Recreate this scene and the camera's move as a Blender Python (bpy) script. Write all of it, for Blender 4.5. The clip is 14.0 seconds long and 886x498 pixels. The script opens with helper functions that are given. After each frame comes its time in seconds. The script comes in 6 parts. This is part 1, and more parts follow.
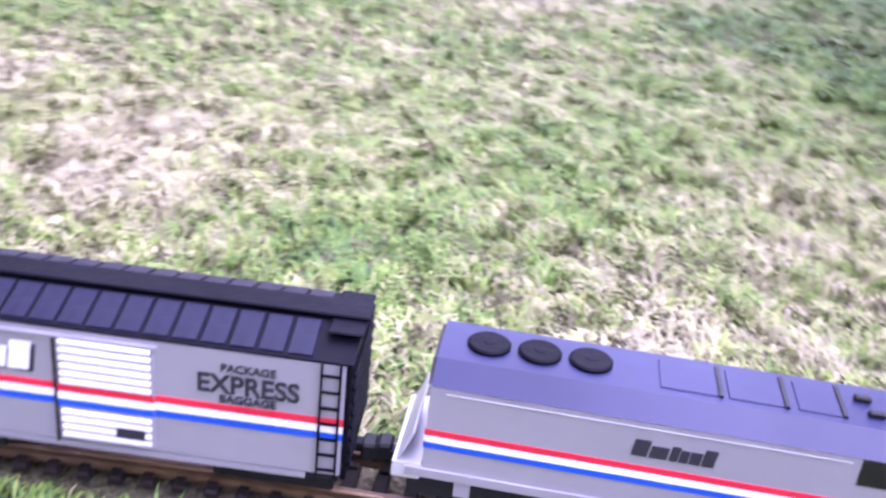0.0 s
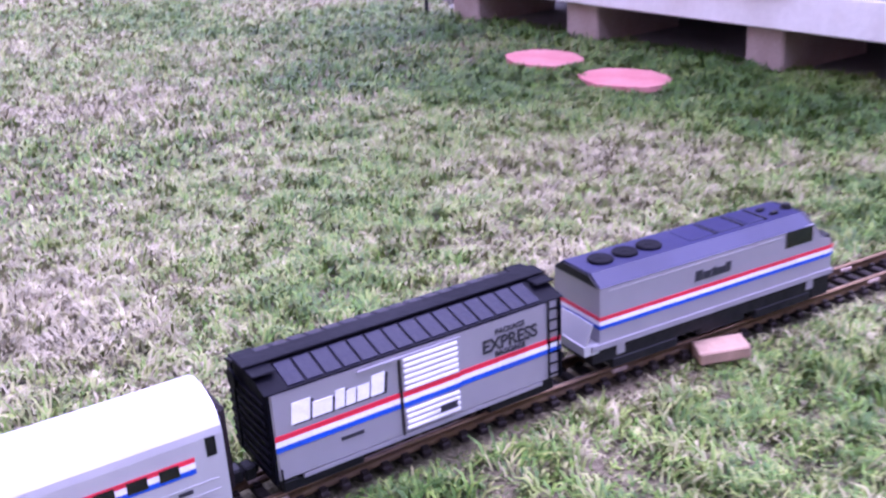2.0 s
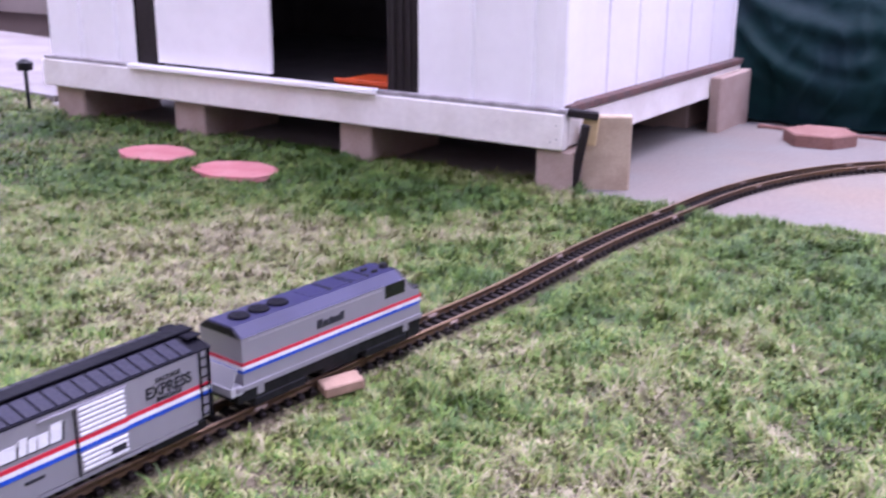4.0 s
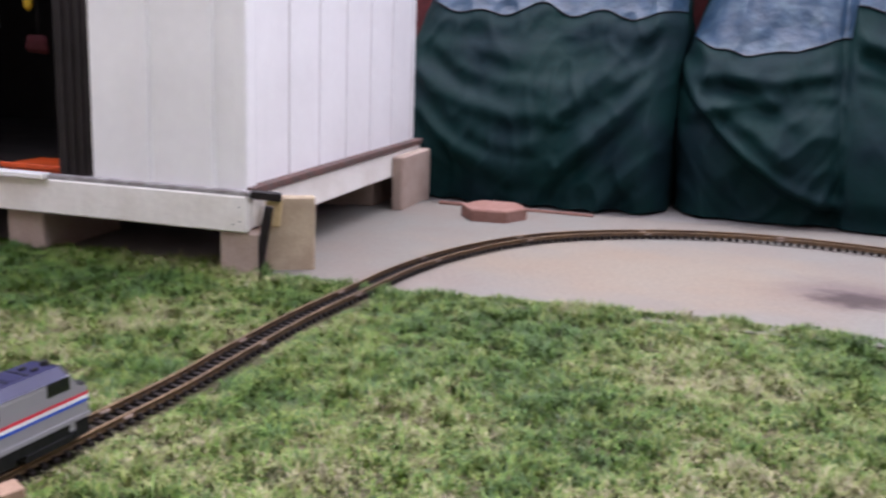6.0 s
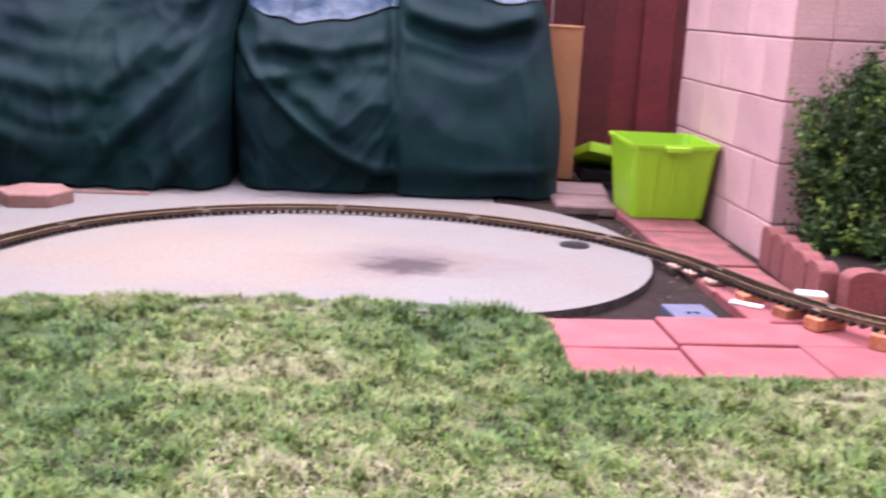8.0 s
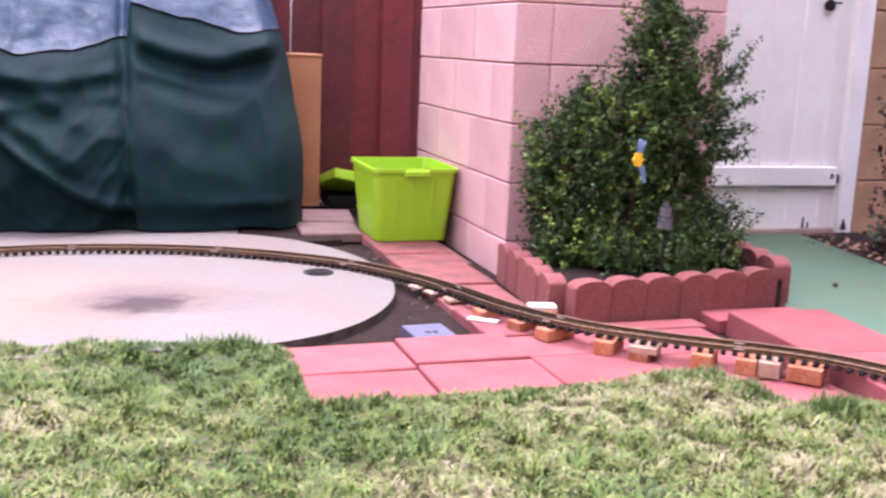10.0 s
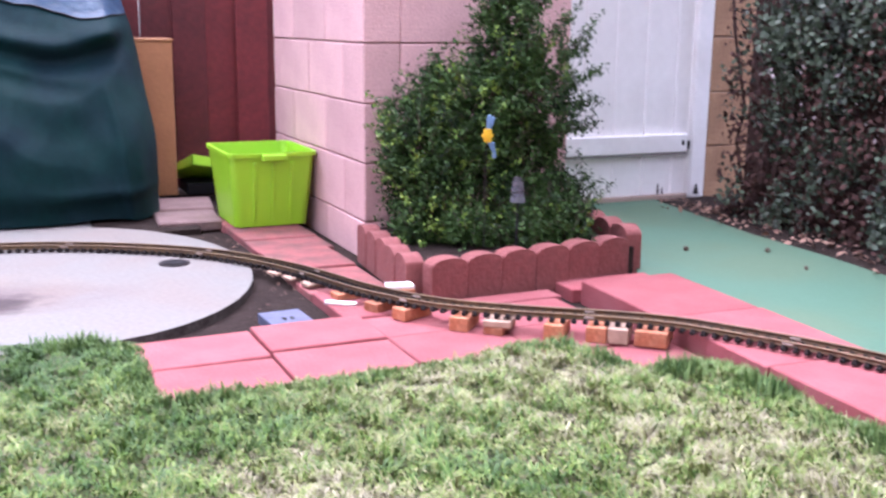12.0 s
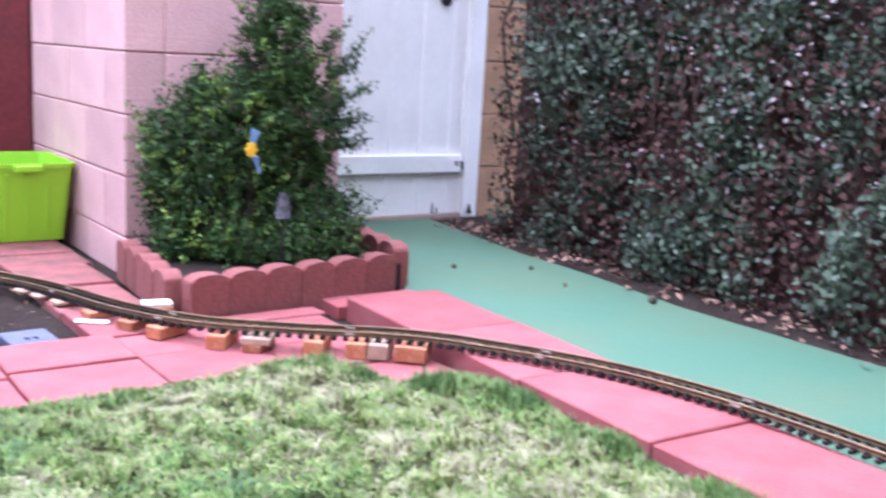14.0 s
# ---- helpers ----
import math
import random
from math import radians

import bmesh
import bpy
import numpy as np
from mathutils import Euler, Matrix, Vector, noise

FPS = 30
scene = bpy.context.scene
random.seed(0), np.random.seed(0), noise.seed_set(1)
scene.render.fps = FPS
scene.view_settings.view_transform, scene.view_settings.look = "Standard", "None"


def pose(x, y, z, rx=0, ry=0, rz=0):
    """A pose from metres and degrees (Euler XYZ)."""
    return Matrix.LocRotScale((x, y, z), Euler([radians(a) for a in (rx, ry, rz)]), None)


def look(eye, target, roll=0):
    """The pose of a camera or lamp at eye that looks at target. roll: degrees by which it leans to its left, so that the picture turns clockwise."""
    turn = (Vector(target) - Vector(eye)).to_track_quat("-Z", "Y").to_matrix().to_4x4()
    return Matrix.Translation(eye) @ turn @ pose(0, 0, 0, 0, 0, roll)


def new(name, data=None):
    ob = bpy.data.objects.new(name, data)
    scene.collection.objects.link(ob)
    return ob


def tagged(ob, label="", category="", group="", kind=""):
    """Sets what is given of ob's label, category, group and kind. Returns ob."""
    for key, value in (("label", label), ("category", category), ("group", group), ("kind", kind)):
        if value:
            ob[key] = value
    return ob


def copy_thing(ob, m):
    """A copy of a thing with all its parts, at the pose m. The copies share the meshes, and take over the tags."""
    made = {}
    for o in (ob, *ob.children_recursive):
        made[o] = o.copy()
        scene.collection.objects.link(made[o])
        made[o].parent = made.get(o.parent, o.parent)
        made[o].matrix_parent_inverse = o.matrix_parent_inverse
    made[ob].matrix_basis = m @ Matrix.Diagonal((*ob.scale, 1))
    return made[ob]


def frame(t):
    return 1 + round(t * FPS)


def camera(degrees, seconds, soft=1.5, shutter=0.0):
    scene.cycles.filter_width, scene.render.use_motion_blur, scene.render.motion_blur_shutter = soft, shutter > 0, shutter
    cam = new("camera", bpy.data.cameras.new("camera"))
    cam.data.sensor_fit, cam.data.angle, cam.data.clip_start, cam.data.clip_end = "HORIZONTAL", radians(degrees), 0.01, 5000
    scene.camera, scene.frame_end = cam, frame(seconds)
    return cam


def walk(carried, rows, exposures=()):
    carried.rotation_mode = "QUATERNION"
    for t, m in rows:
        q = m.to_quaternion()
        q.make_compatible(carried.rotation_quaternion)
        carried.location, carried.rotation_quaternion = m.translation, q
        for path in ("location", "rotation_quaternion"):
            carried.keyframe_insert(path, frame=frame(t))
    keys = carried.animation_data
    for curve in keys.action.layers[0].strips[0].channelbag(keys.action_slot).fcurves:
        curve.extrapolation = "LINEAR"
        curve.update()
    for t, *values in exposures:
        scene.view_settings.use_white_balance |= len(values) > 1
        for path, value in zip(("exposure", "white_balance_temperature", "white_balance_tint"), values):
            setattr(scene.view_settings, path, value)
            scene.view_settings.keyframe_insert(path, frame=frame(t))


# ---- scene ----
cam = camera(46.4, 14.0, soft=2.4, shutter=0.5)
PATH = [
    (0, (0.044, 0.944, 0.556), (-1.632, 1.613, -0.307), 6.4),
    (0.5, (-0.067, 0.808, 0.568), (-1.488, 1.901, -0.313), 5.7),
    (1, (-0.171, 0.581, 0.557), (-1.353, 1.996, -0.198), 6.1),
    (1.5, (-0.190, 0.369, 0.575), (-1.125, 1.915, -0.277), 0.0),
    (2, (-0.059, 0.152, 0.649), (-1.107, 1.685, -0.081), -3.5),
    (2.5, (-0.025, 0.079, 0.679), (-0.796, 1.778, -0.044), -1.0),
    (3, (0.008, -0.099, 0.715), (-0.622, 1.673, 0.035), -1.0),
    (3.2, (0.000, -0.115, 0.712), (-0.577, 1.670, 0.045), -0.6),
    (5.3, (0.042, -0.101, 0.694), (-0.047, 1.851, 0.268), -0.2),
    (5.5, (0.041, -0.107, 0.707), (0.001, 1.848, 0.285), 0.0),
    (6, (0.068, -0.11, 0.713), (0.245, 1.835, 0.285), 1.9),
    (6.5, (0.089, -0.094, 0.727), (0.383, 1.835, 0.29), 2.1),
    (7, (0.153, -0.111, 0.73), (0.604, 1.776, 0.244), 3.8),
    (7.5, (0.228, -0.077, 0.725), (0.889, 1.761, 0.293), 1.7),
    (8, (0.249, -0.004, 0.714), (1.147, 1.723, 0.257), 2.8),
    (8.5, (0.263, -0.016, 0.726), (1.252, 1.676, 0.332), 2.8),
    (9, (0.29, -0.047, 0.718), (1.309, 1.635, 0.352), 2.5),
    (9.2, (0.292, -0.036, 0.708), (1.374, 1.6, 0.316), 2.7),
    (11.3, (0.363, -0.083, 0.733), (1.734, 1.332, 0.393), 1.6),
    (11.5, (0.363, -0.095, 0.725), (1.741, 1.314, 0.383), 1.7),
    (12, (0.376, -0.087, 0.728), (1.808, 1.243, 0.304), 0.7),
    (12.5, (0.391, -0.09, 0.72), (1.878, 1.184, 0.308), 1.7),
    (13, (0.404, -0.098, 0.723), (1.928, 1.135, 0.329), 1.9),
    (13.5, (0.415, -0.103, 0.72), (2.008, 1.054, 0.369), 3.6),
    (14, (0.44, -0.139, 0.714), (2.119, 0.883, 0.343), 3.2),
]
EXPOSURES = [(0, 1.90, 5250, 51), (0.5, 1.88, 5020, 55), (1, 1.84, 4980, 56), (1.5, 1.62, 5000, 59), (2, 1.42, 5050, 61), (2.5, 1.10, 4980, 63), (3.2, 1.22, 5280, 58), (5.3, 1.02, 5600, 28), (6, 0.83, 6000, 23), (6.6, 0.82, 6250, 20), (7, 0.88, 6180, 24), (8, 1.5, 5920, 37), (9.2, 1.62, 6100, 43), (11.3, 1.75, 5740, 32), (13.2, 1.55, 5180, 27), (14, 1.82, 5150, 23)]
walk(cam, [(t, look(eye, target, roll)) for t, eye, target, roll in PATH], EXPOSURES)


# ---------------------------------------------------------------- light and world
world = bpy.data.worlds.new("sky")
scene.world = world
world.use_nodes = True
wn, wl = world.node_tree.nodes, world.node_tree.links
sky = wn.new("ShaderNodeTexSky")
sky.sky_type = "NISHITA"
sky.sun_disc = False
sky.sun_elevation, sky.sun_rotation = radians(70), radians(22.5)
sky.air_density, sky.dust_density, sky.ozone_density = 1.0, 4.0, 1.0
thin = wn.new("ShaderNodeHueSaturation")
thin.inputs["Saturation"].default_value = 0.26
wl.new(sky.outputs["Color"], thin.inputs["Color"])
wl.new(thin.outputs["Color"], wn["Background"].inputs["Color"])
wn["Background"].inputs["Strength"].default_value = 0.26
sun = new("sun", bpy.data.lights.new("sun", "SUN"))
sun.data.energy, sun.data.angle, sun.data.color = 1.25, radians(150), (1.0, 0.975, 0.95)
sun.matrix_world = look((1.16, 2.85, 4.0), (0.6, 1.5, 0.0))

# ---------------------------------------------------------------- helpers
YAW = -22.5
AX = Vector((math.cos(radians(YAW)), math.sin(radians(YAW)), 0))
AY = Vector((-math.sin(radians(YAW)), math.cos(radians(YAW)), 0))
ORIGIN = Vector((-0.226, 2.759, 0))


def yard(a, b, z=0.0):
    """World place of a point given along the shed's front (a) and away from the lawn (b)."""
    return ORIGIN + AX * a + AY * b + Vector((0, 0, z))


def yard_pose(a, b, z=0.0, turn=0.0):
    p = yard(a, b, z)
    return pose(p.x, p.y, p.z, 0, 0, YAW + turn)


def base(name, m=None, label="", category="", group="", kind=""):
    ob = new(name)
    ob.empty_display_size = 0.05
    if m is not None:
        ob.matrix_world = m
    return tagged(ob, label, category, group, kind)


def part(name, bm, material, parent=None, label="", smooth=False):
    me = bpy.data.meshes.new(name)
    bmesh.ops.recalc_face_normals(bm, faces=bm.faces)
    bm.to_mesh(me)
    bm.free()
    me.materials.append(material)
    if smooth:
        for p in me.polygons:
            p.use_smooth = True
    ob = new(name, me)
    if parent is not None:
        ob.parent = parent
    if label:
        tagged(ob, label)
    return ob


def box(bm, x0, x1, y0, y1, z0, z1, bevel=0.0, m=None):
    r = bmesh.ops.create_cube(bm, size=1.0)
    vs = r["verts"]
    for v in vs:
        v.co = Vector((x0 + (v.co.x + 0.5) * (x1 - x0), y0 + (v.co.y + 0.5) * (y1 - y0), z0 + (v.co.z + 0.5) * (z1 - z0)))
    if bevel:
        es = list({e for v in vs for e in v.link_edges})
        r = bmesh.ops.bevel(bm, geom=es, offset=bevel, segments=1, affect="EDGES")
        vs = list({v for f in r["faces"] for v in f.verts} | {v for v in vs if v.is_valid})
    if m is not None:
        bmesh.ops.transform(bm, matrix=m, verts=[v for v in vs if v.is_valid])
    return vs


def boxed(x0, x1, y0, y1, z0, z1, bevel=0.0):
    bm = bmesh.new()
    box(bm, x0, x1, y0, y1, z0, z1, bevel)
    return bm


def cyl(bm, p, q, r0, r1=None, seg=12):
    p, q = Vector(p), Vector(q)
    d = q - p
    r = bmesh.ops.create_cone(bm, cap_ends=True, segments=seg, radius1=r0, radius2=r0 if r1 is None else r1, depth=d.length)
    m = Matrix.Translation((p + q) / 2) @ d.to_track_quat("Z", "Y").to_matrix().to_4x4()
    bmesh.ops.transform(bm, matrix=m, verts=r["verts"])
    return r["verts"]


def prism(pts, z0, z1):
    """A flat slab over the outline pts."""
    bm = bmesh.new()
    lo = [bm.verts.new((p[0], p[1], z0)) for p in pts]
    hi = [bm.verts.new((p[0], p[1], z1)) for p in pts]
    bm.faces.new(hi)
    bm.faces.new(lo[::-1])
    for i in range(len(pts)):
        j = (i + 1) % len(pts)
        bm.faces.new((lo[i], lo[j], hi[j], hi[i]))
    return bm


def profile(pts, x0, x1):
    """A closed outline in y and z, drawn out along x."""
    bm = bmesh.new()
    a = [bm.verts.new((x0, y, z)) for y, z in pts]
    b = [bm.verts.new((x1, y, z)) for y, z in pts]
    bm.faces.new(a[::-1])
    bm.faces.new(b)
    for i in range(len(pts)):
        j = (i + 1) % len(pts)
        bm.faces.new((a[i], a[j], b[j], b[i]))
    return bm


def big_mesh(name, verts, faces, material, smooth=False):
    """A mesh from numpy arrays, all faces with the same number of corners."""
    me = bpy.data.meshes.new(name)
    n, k = faces.shape
    me.vertices.add(len(verts))
    me.vertices.foreach_set("co", verts.astype(np.float32).ravel())
    me.loops.add(n * k)
    me.loops.foreach_set("vertex_index", faces.astype(np.int32).ravel())
    me.polygons.add(n)
    me.polygons.foreach_set("loop_start", np.arange(0, n * k, k, dtype=np.int32))
    me.update(calc_edges=True)
    me.materials.append(material)
    if smooth:
        me.polygons.foreach_set("use_smooth", np.ones(n, dtype=bool))
    return new(name, me)


# ---------------------------------------------------------------- materials
def material(name, color, rough=0.6, metal=0.0, vary=0.15, scale=8.0, fine=60.0, bump=0.15, second=None, amount=0.5, lo=0.4, hi=0.65,
             random_tone=0.0, island=0.0, coords="Object", spec=0.5, depth=0.01):
    """A surface with coarse patches towards the second colour, fine grain and relief."""
    m = bpy.data.materials.new(name)
    m.use_nodes = True
    n, l = m.node_tree.nodes, m.node_tree.links
    b = n["Principled BSDF"]
    if coords == "World":
        src = n.new("ShaderNodeNewGeometry").outputs["Position"]
    else:
        src = n.new("ShaderNodeTexCoord").outputs["Object"]
    coarse, grain = n.new("ShaderNodeTexNoise"), n.new("ShaderNodeTexNoise")
    coarse.inputs["Scale"].default_value, coarse.inputs["Detail"].default_value = scale, 6
    grain.inputs["Scale"].default_value, grain.inputs["Detail"].default_value = fine, 4
    for t in (coarse, grain):
        l.new(src, t.inputs["Vector"])
    ramp = n.new("ShaderNodeMapRange")
    ramp.inputs["From Min"].default_value, ramp.inputs["From Max"].default_value = lo, hi
    ramp.inputs["To Max"].default_value = amount
    l.new(coarse.outputs["Fac"], ramp.inputs["Value"])
    mix = n.new("ShaderNodeMix")
    mix.data_type = "RGBA"
    mix.inputs["A"].default_value = (*color, 1)
    mix.inputs["B"].default_value = (*(second or tuple(c * 0.6 for c in color)), 1)
    l.new(ramp.outputs["Result"], mix.inputs["Factor"])
    hsv = n.new("ShaderNodeHueSaturation")
    l.new(mix.outputs["Result"], hsv.inputs["Color"])
    tone = n.new("ShaderNodeMapRange")
    tone.inputs["From Min"].default_value, tone.inputs["From Max"].default_value = 0.25, 0.75
    tone.inputs["To Min"].default_value, tone.inputs["To Max"].default_value = 1 - vary, 1 + vary
    l.new(grain.outputs["Fac"], tone.inputs["Value"])
    value = tone.outputs["Result"]
    for width, node, out in ((random_tone, "ShaderNodeObjectInfo", "Random"), (island, "ShaderNodeNewGeometry", "Random Per Island")):
        if width:
            r, mul = n.new("ShaderNodeMapRange"), n.new("ShaderNodeMath")
            r.inputs["To Min"].default_value, r.inputs["To Max"].default_value = 1 - width, 1 + width
            l.new(n.new(node).outputs[out], r.inputs["Value"])
            mul.operation = "MULTIPLY"
            l.new(value, mul.inputs[0])
            l.new(r.outputs["Result"], mul.inputs[1])
            value = mul.outputs["Value"]
    l.new(value, hsv.inputs["Value"])
    l.new(hsv.outputs["Color"], b.inputs["Base Color"])
    rr = n.new("ShaderNodeMapRange")
    rr.inputs["To Min"].default_value, rr.inputs["To Max"].default_value = max(0.02, rough - 0.12), min(1, rough + 0.12)
    l.new(coarse.outputs["Fac"], rr.inputs["Value"])
    l.new(rr.outputs["Result"], b.inputs["Roughness"])
    b.inputs["Metallic"].default_value = metal
    b.inputs["Specular IOR Level"].default_value = spec
    if bump:
        bp = n.new("ShaderNodeBump")
        bp.inputs["Strength"].default_value, bp.inputs["Distance"].default_value = bump, depth
        l.new(grain.outputs["Fac"], bp.inputs["Height"])
        l.new(bp.outputs["Normal"], b.inputs["Normal"])
    return m


def grass_material():
    """Blades: green and straw in patches, each blade its own tone."""
    m = bpy.data.materials.new("grass_blade")
    m.use_nodes = True
    n, l = m.node_tree.nodes, m.node_tree.links
    b = n["Principled BSDF"]
    geo = n.new("ShaderNodeNewGeometry")
    big, mid = n.new("ShaderNodeTexNoise"), n.new("ShaderNodeTexNoise")
    big.inputs["Scale"].default_value, big.inputs["Detail"].default_value = 1.7, 3
    mid.inputs["Scale"].default_value, mid.inputs["Detail"].default_value = 11.0, 3
    l.new(geo.outputs["Position"], big.inputs["Vector"])
    l.new(geo.outputs["Position"], mid.inputs["Vector"])
    s1, s2 = n.new("ShaderNodeMath"), n.new("ShaderNodeMath")
    s1.operation, s2.operation = "MULTIPLY_ADD", "MULTIPLY_ADD"
    l.new(big.outputs["Fac"], s1.inputs[0])
    s1.inputs[1].default_value = 2.1
    l.new(mid.outputs["Fac"], s1.inputs[2])
    l.new(geo.outputs["Random Per Island"], s2.inputs[0])
    s2.inputs[1].default_value = 0.72
    l.new(s1.outputs["Value"], s2.inputs[2])
    ramp = n.new("ShaderNodeValToRGB")
    el = ramp.color_ramp.elements
    el[0].position, el[0].color = 0.28, (0.032, 0.078, 0.010, 1)
    el[1].position, el[1].color = 0.90, (0.268, 0.240, 0.145, 1)
    for pos, c in ((0.48, (0.084, 0.156, 0.017, 1)), (0.64, (0.158, 0.200, 0.040, 1)), (0.77, (0.236, 0.226, 0.101, 1))):
        e = el.new(pos)
        e.color = c
    sub = n.new("ShaderNodeMapRange")
    sub.inputs["From Min"].default_value, sub.inputs["From Max"].default_value = 1.08, 2.52
    # greener lawn in front of the shed and along the slab
    last = s2.outputs["Value"]
    for spot, size, depth in (((-1.75, -0.32), (1.6, 0.62), 0.24), ((1.00, -0.46), (1.1, 0.55), 0.20)):
        c = yard(*spot)
        mp, ln, ad, rg, sm = n.new("ShaderNodeMapping"), n.new("ShaderNodeVectorMath"), n.new("ShaderNodeMath"), n.new("ShaderNodeMapRange"), n.new("ShaderNodeMath")
        mp.vector_type = "TEXTURE"
        mp.inputs["Location"].default_value, mp.inputs["Rotation"].default_value = (c.x, c.y, 0), (0, 0, radians(YAW))
        mp.inputs["Scale"].default_value = (*size, 1)
        l.new(geo.outputs["Position"], mp.inputs["Vector"])
        ln.operation, ad.operation, sm.operation = "LENGTH", "MULTIPLY_ADD", "ADD"
        l.new(mp.outputs["Vector"], ln.inputs[0])
        l.new(big.outputs["Fac"], ad.inputs[0])
        ad.inputs[1].default_value = 1.0
        l.new(ln.outputs["Value"], ad.inputs[2])
        rg.interpolation_type = "SMOOTHSTEP"
        rg.inputs["From Min"].default_value, rg.inputs["From Max"].default_value = 1.15, 1.75
        rg.inputs["To Min"].default_value, rg.inputs["To Max"].default_value = -depth, 0.05
        l.new(ad.outputs["Value"], rg.inputs["Value"])
        l.new(last, sm.inputs[0])
        l.new(rg.outputs["Result"], sm.inputs[1])
        last = sm.outputs["Value"]
    l.new(last, sub.inputs["Value"])
    l.new(sub.outputs["Result"], ramp.inputs["Fac"])
    # small tufts, fresher and duller
    tuft, span, hue = n.new("ShaderNodeTexNoise"), n.new("ShaderNodeMapRange"), n.new("ShaderNodeHueSaturation")
    tuft.inputs["Scale"].default_value, tuft.inputs["Detail"].default_value = 38.0, 2
    l.new(geo.outputs["Position"], tuft.inputs["Vector"])
    span.inputs["From Min"].default_value, span.inputs["From Max"].default_value = 0.34, 0.66
    span.inputs["To Min"].default_value, span.inputs["To Max"].default_value = 0.70, 1.30
    l.new(tuft.outputs["Fac"], span.inputs["Value"])
    l.new(span.outputs["Result"], hue.inputs["Value"])
    l.new(ramp.outputs["Color"], hue.inputs["Color"])
    l.new(hue.outputs["Color"], b.inputs["Base Color"])
    b.inputs["Roughness"].default_value = 0.55
    b.inputs["Specular IOR Level"].default_value = 0.3
    return m


def leaf_material(name, dark, light, rough=0.4, spec=0.5):
    m = bpy.data.materials.new(name)
    m.use_nodes = True
    n, l = m.node_tree.nodes, m.node_tree.links
    b = n["Principled BSDF"]
    geo, noise_tex, add = n.new("ShaderNodeNewGeometry"), n.new("ShaderNodeTexNoise"), n.new("ShaderNodeMath")
    noise_tex.inputs["Scale"].default_value = 7.0
    l.new(geo.outputs["Position"], noise_tex.inputs["Vector"])
    add.operation = "MULTIPLY_ADD"
    add.inputs[1].default_value = 0.6
    l.new(geo.outputs["Random Per Island"], add.inputs[0])
    l.new(noise_tex.outputs["Fac"], add.inputs[2])
    ramp = n.new("ShaderNodeValToRGB")
    el = ramp.color_ramp.elements
    el[0].position, el[0].color = 0.45, (*dark, 1)
    el[1].position, el[1].color = 1.0, (*light, 1)
    l.new(add.outputs["Value"], ramp.inputs["Fac"])
    l.new(ramp.outputs["Color"], b.inputs["Base Color"])
    b.inputs["Roughness"].default_value = rough
    b.inputs["Specular IOR Level"].default_value = spec
    return m


def stained_concrete(name, *args, **more):
    """Concrete with rusty washes and one soft dark spill, dry at its rim."""
    m = material(name, *args, **more)
    n, l = m.node_tree.nodes, m.node_tree.links
    hsv = [x for x in n if x.bl_idname == "ShaderNodeHueSaturation"][0]
    old = hsv.inputs["Color"].links[0].from_socket
    geo = n.new("ShaderNodeNewGeometry")
    for spot, size, wobble, near, far, amount, tone in (((1.66, 0.47), (0.34, 0.16), 1.2, 0.5, 1.3, 0.5, (0.13, 0.095, 0.088)),
                                                        ((1.05, 0.55), (0.75, 0.42), 1.4, 0.3, 1.3, 0.35, (0.26, 0.19, 0.115)),
                                                        ((0.35, 0.15), (0.55, 0.16), 1.2, 0.3, 1.3, 0.3, (0.19, 0.145, 0.12)),
                                                        ((1.625, 0.56), (0.24, 0.19), 1.1, 0.2, 1.1, 0.55, (0.120, 0.092, 0.090)),
                                                        ((1.650, 0.445), (0.185, 0.135), 1.2, 0.30, 0.95, 0.92, (0.040, 0.027, 0.027))):
        c = yard(*spot)
        mp = n.new("ShaderNodeMapping")
        mp.vector_type = "TEXTURE"
        mp.inputs["Location"].default_value = (c.x, c.y, 0)
        mp.inputs["Rotation"].default_value = (0, 0, radians(YAW))
        mp.inputs["Scale"].default_value = (size[0], size[1], 1)
        l.new(geo.outputs["Position"], mp.inputs["Vector"])
        ln, nz, ad, rg, mx = n.new("ShaderNodeVectorMath"), n.new("ShaderNodeTexNoise"), n.new("ShaderNodeMath"), n.new("ShaderNodeMapRange"), n.new("ShaderNodeMix")
        ln.operation = "LENGTH"
        l.new(mp.outputs["Vector"], ln.inputs[0])
        nz.inputs["Scale"].default_value, nz.inputs["Detail"].default_value = 2.2, 6
        l.new(mp.outputs["Vector"], nz.inputs["Vector"])
        ad.operation = "MULTIPLY_ADD"
        ad.inputs[1].default_value = wobble
        l.new(nz.outputs["Fac"], ad.inputs[0])
        l.new(ln.outputs["Value"], ad.inputs[2])
        rg.interpolation_type = "SMOOTHSTEP"
        rg.inputs["From Min"].default_value, rg.inputs["From Max"].default_value = near + wobble * 0.5, far + wobble * 0.5
        rg.inputs["To Min"].default_value, rg.inputs["To Max"].default_value = amount, 0.0
        l.new(ad.outputs["Value"], rg.inputs["Value"])
        mx.data_type = "RGBA"
        l.new(rg.outputs["Result"], mx.inputs["Factor"])
        l.new(old, mx.inputs["A"])
        mx.inputs["B"].default_value = (*tone, 1)
        old = mx.outputs["Result"]
    l.new(old, hsv.inputs["Color"])
    return m


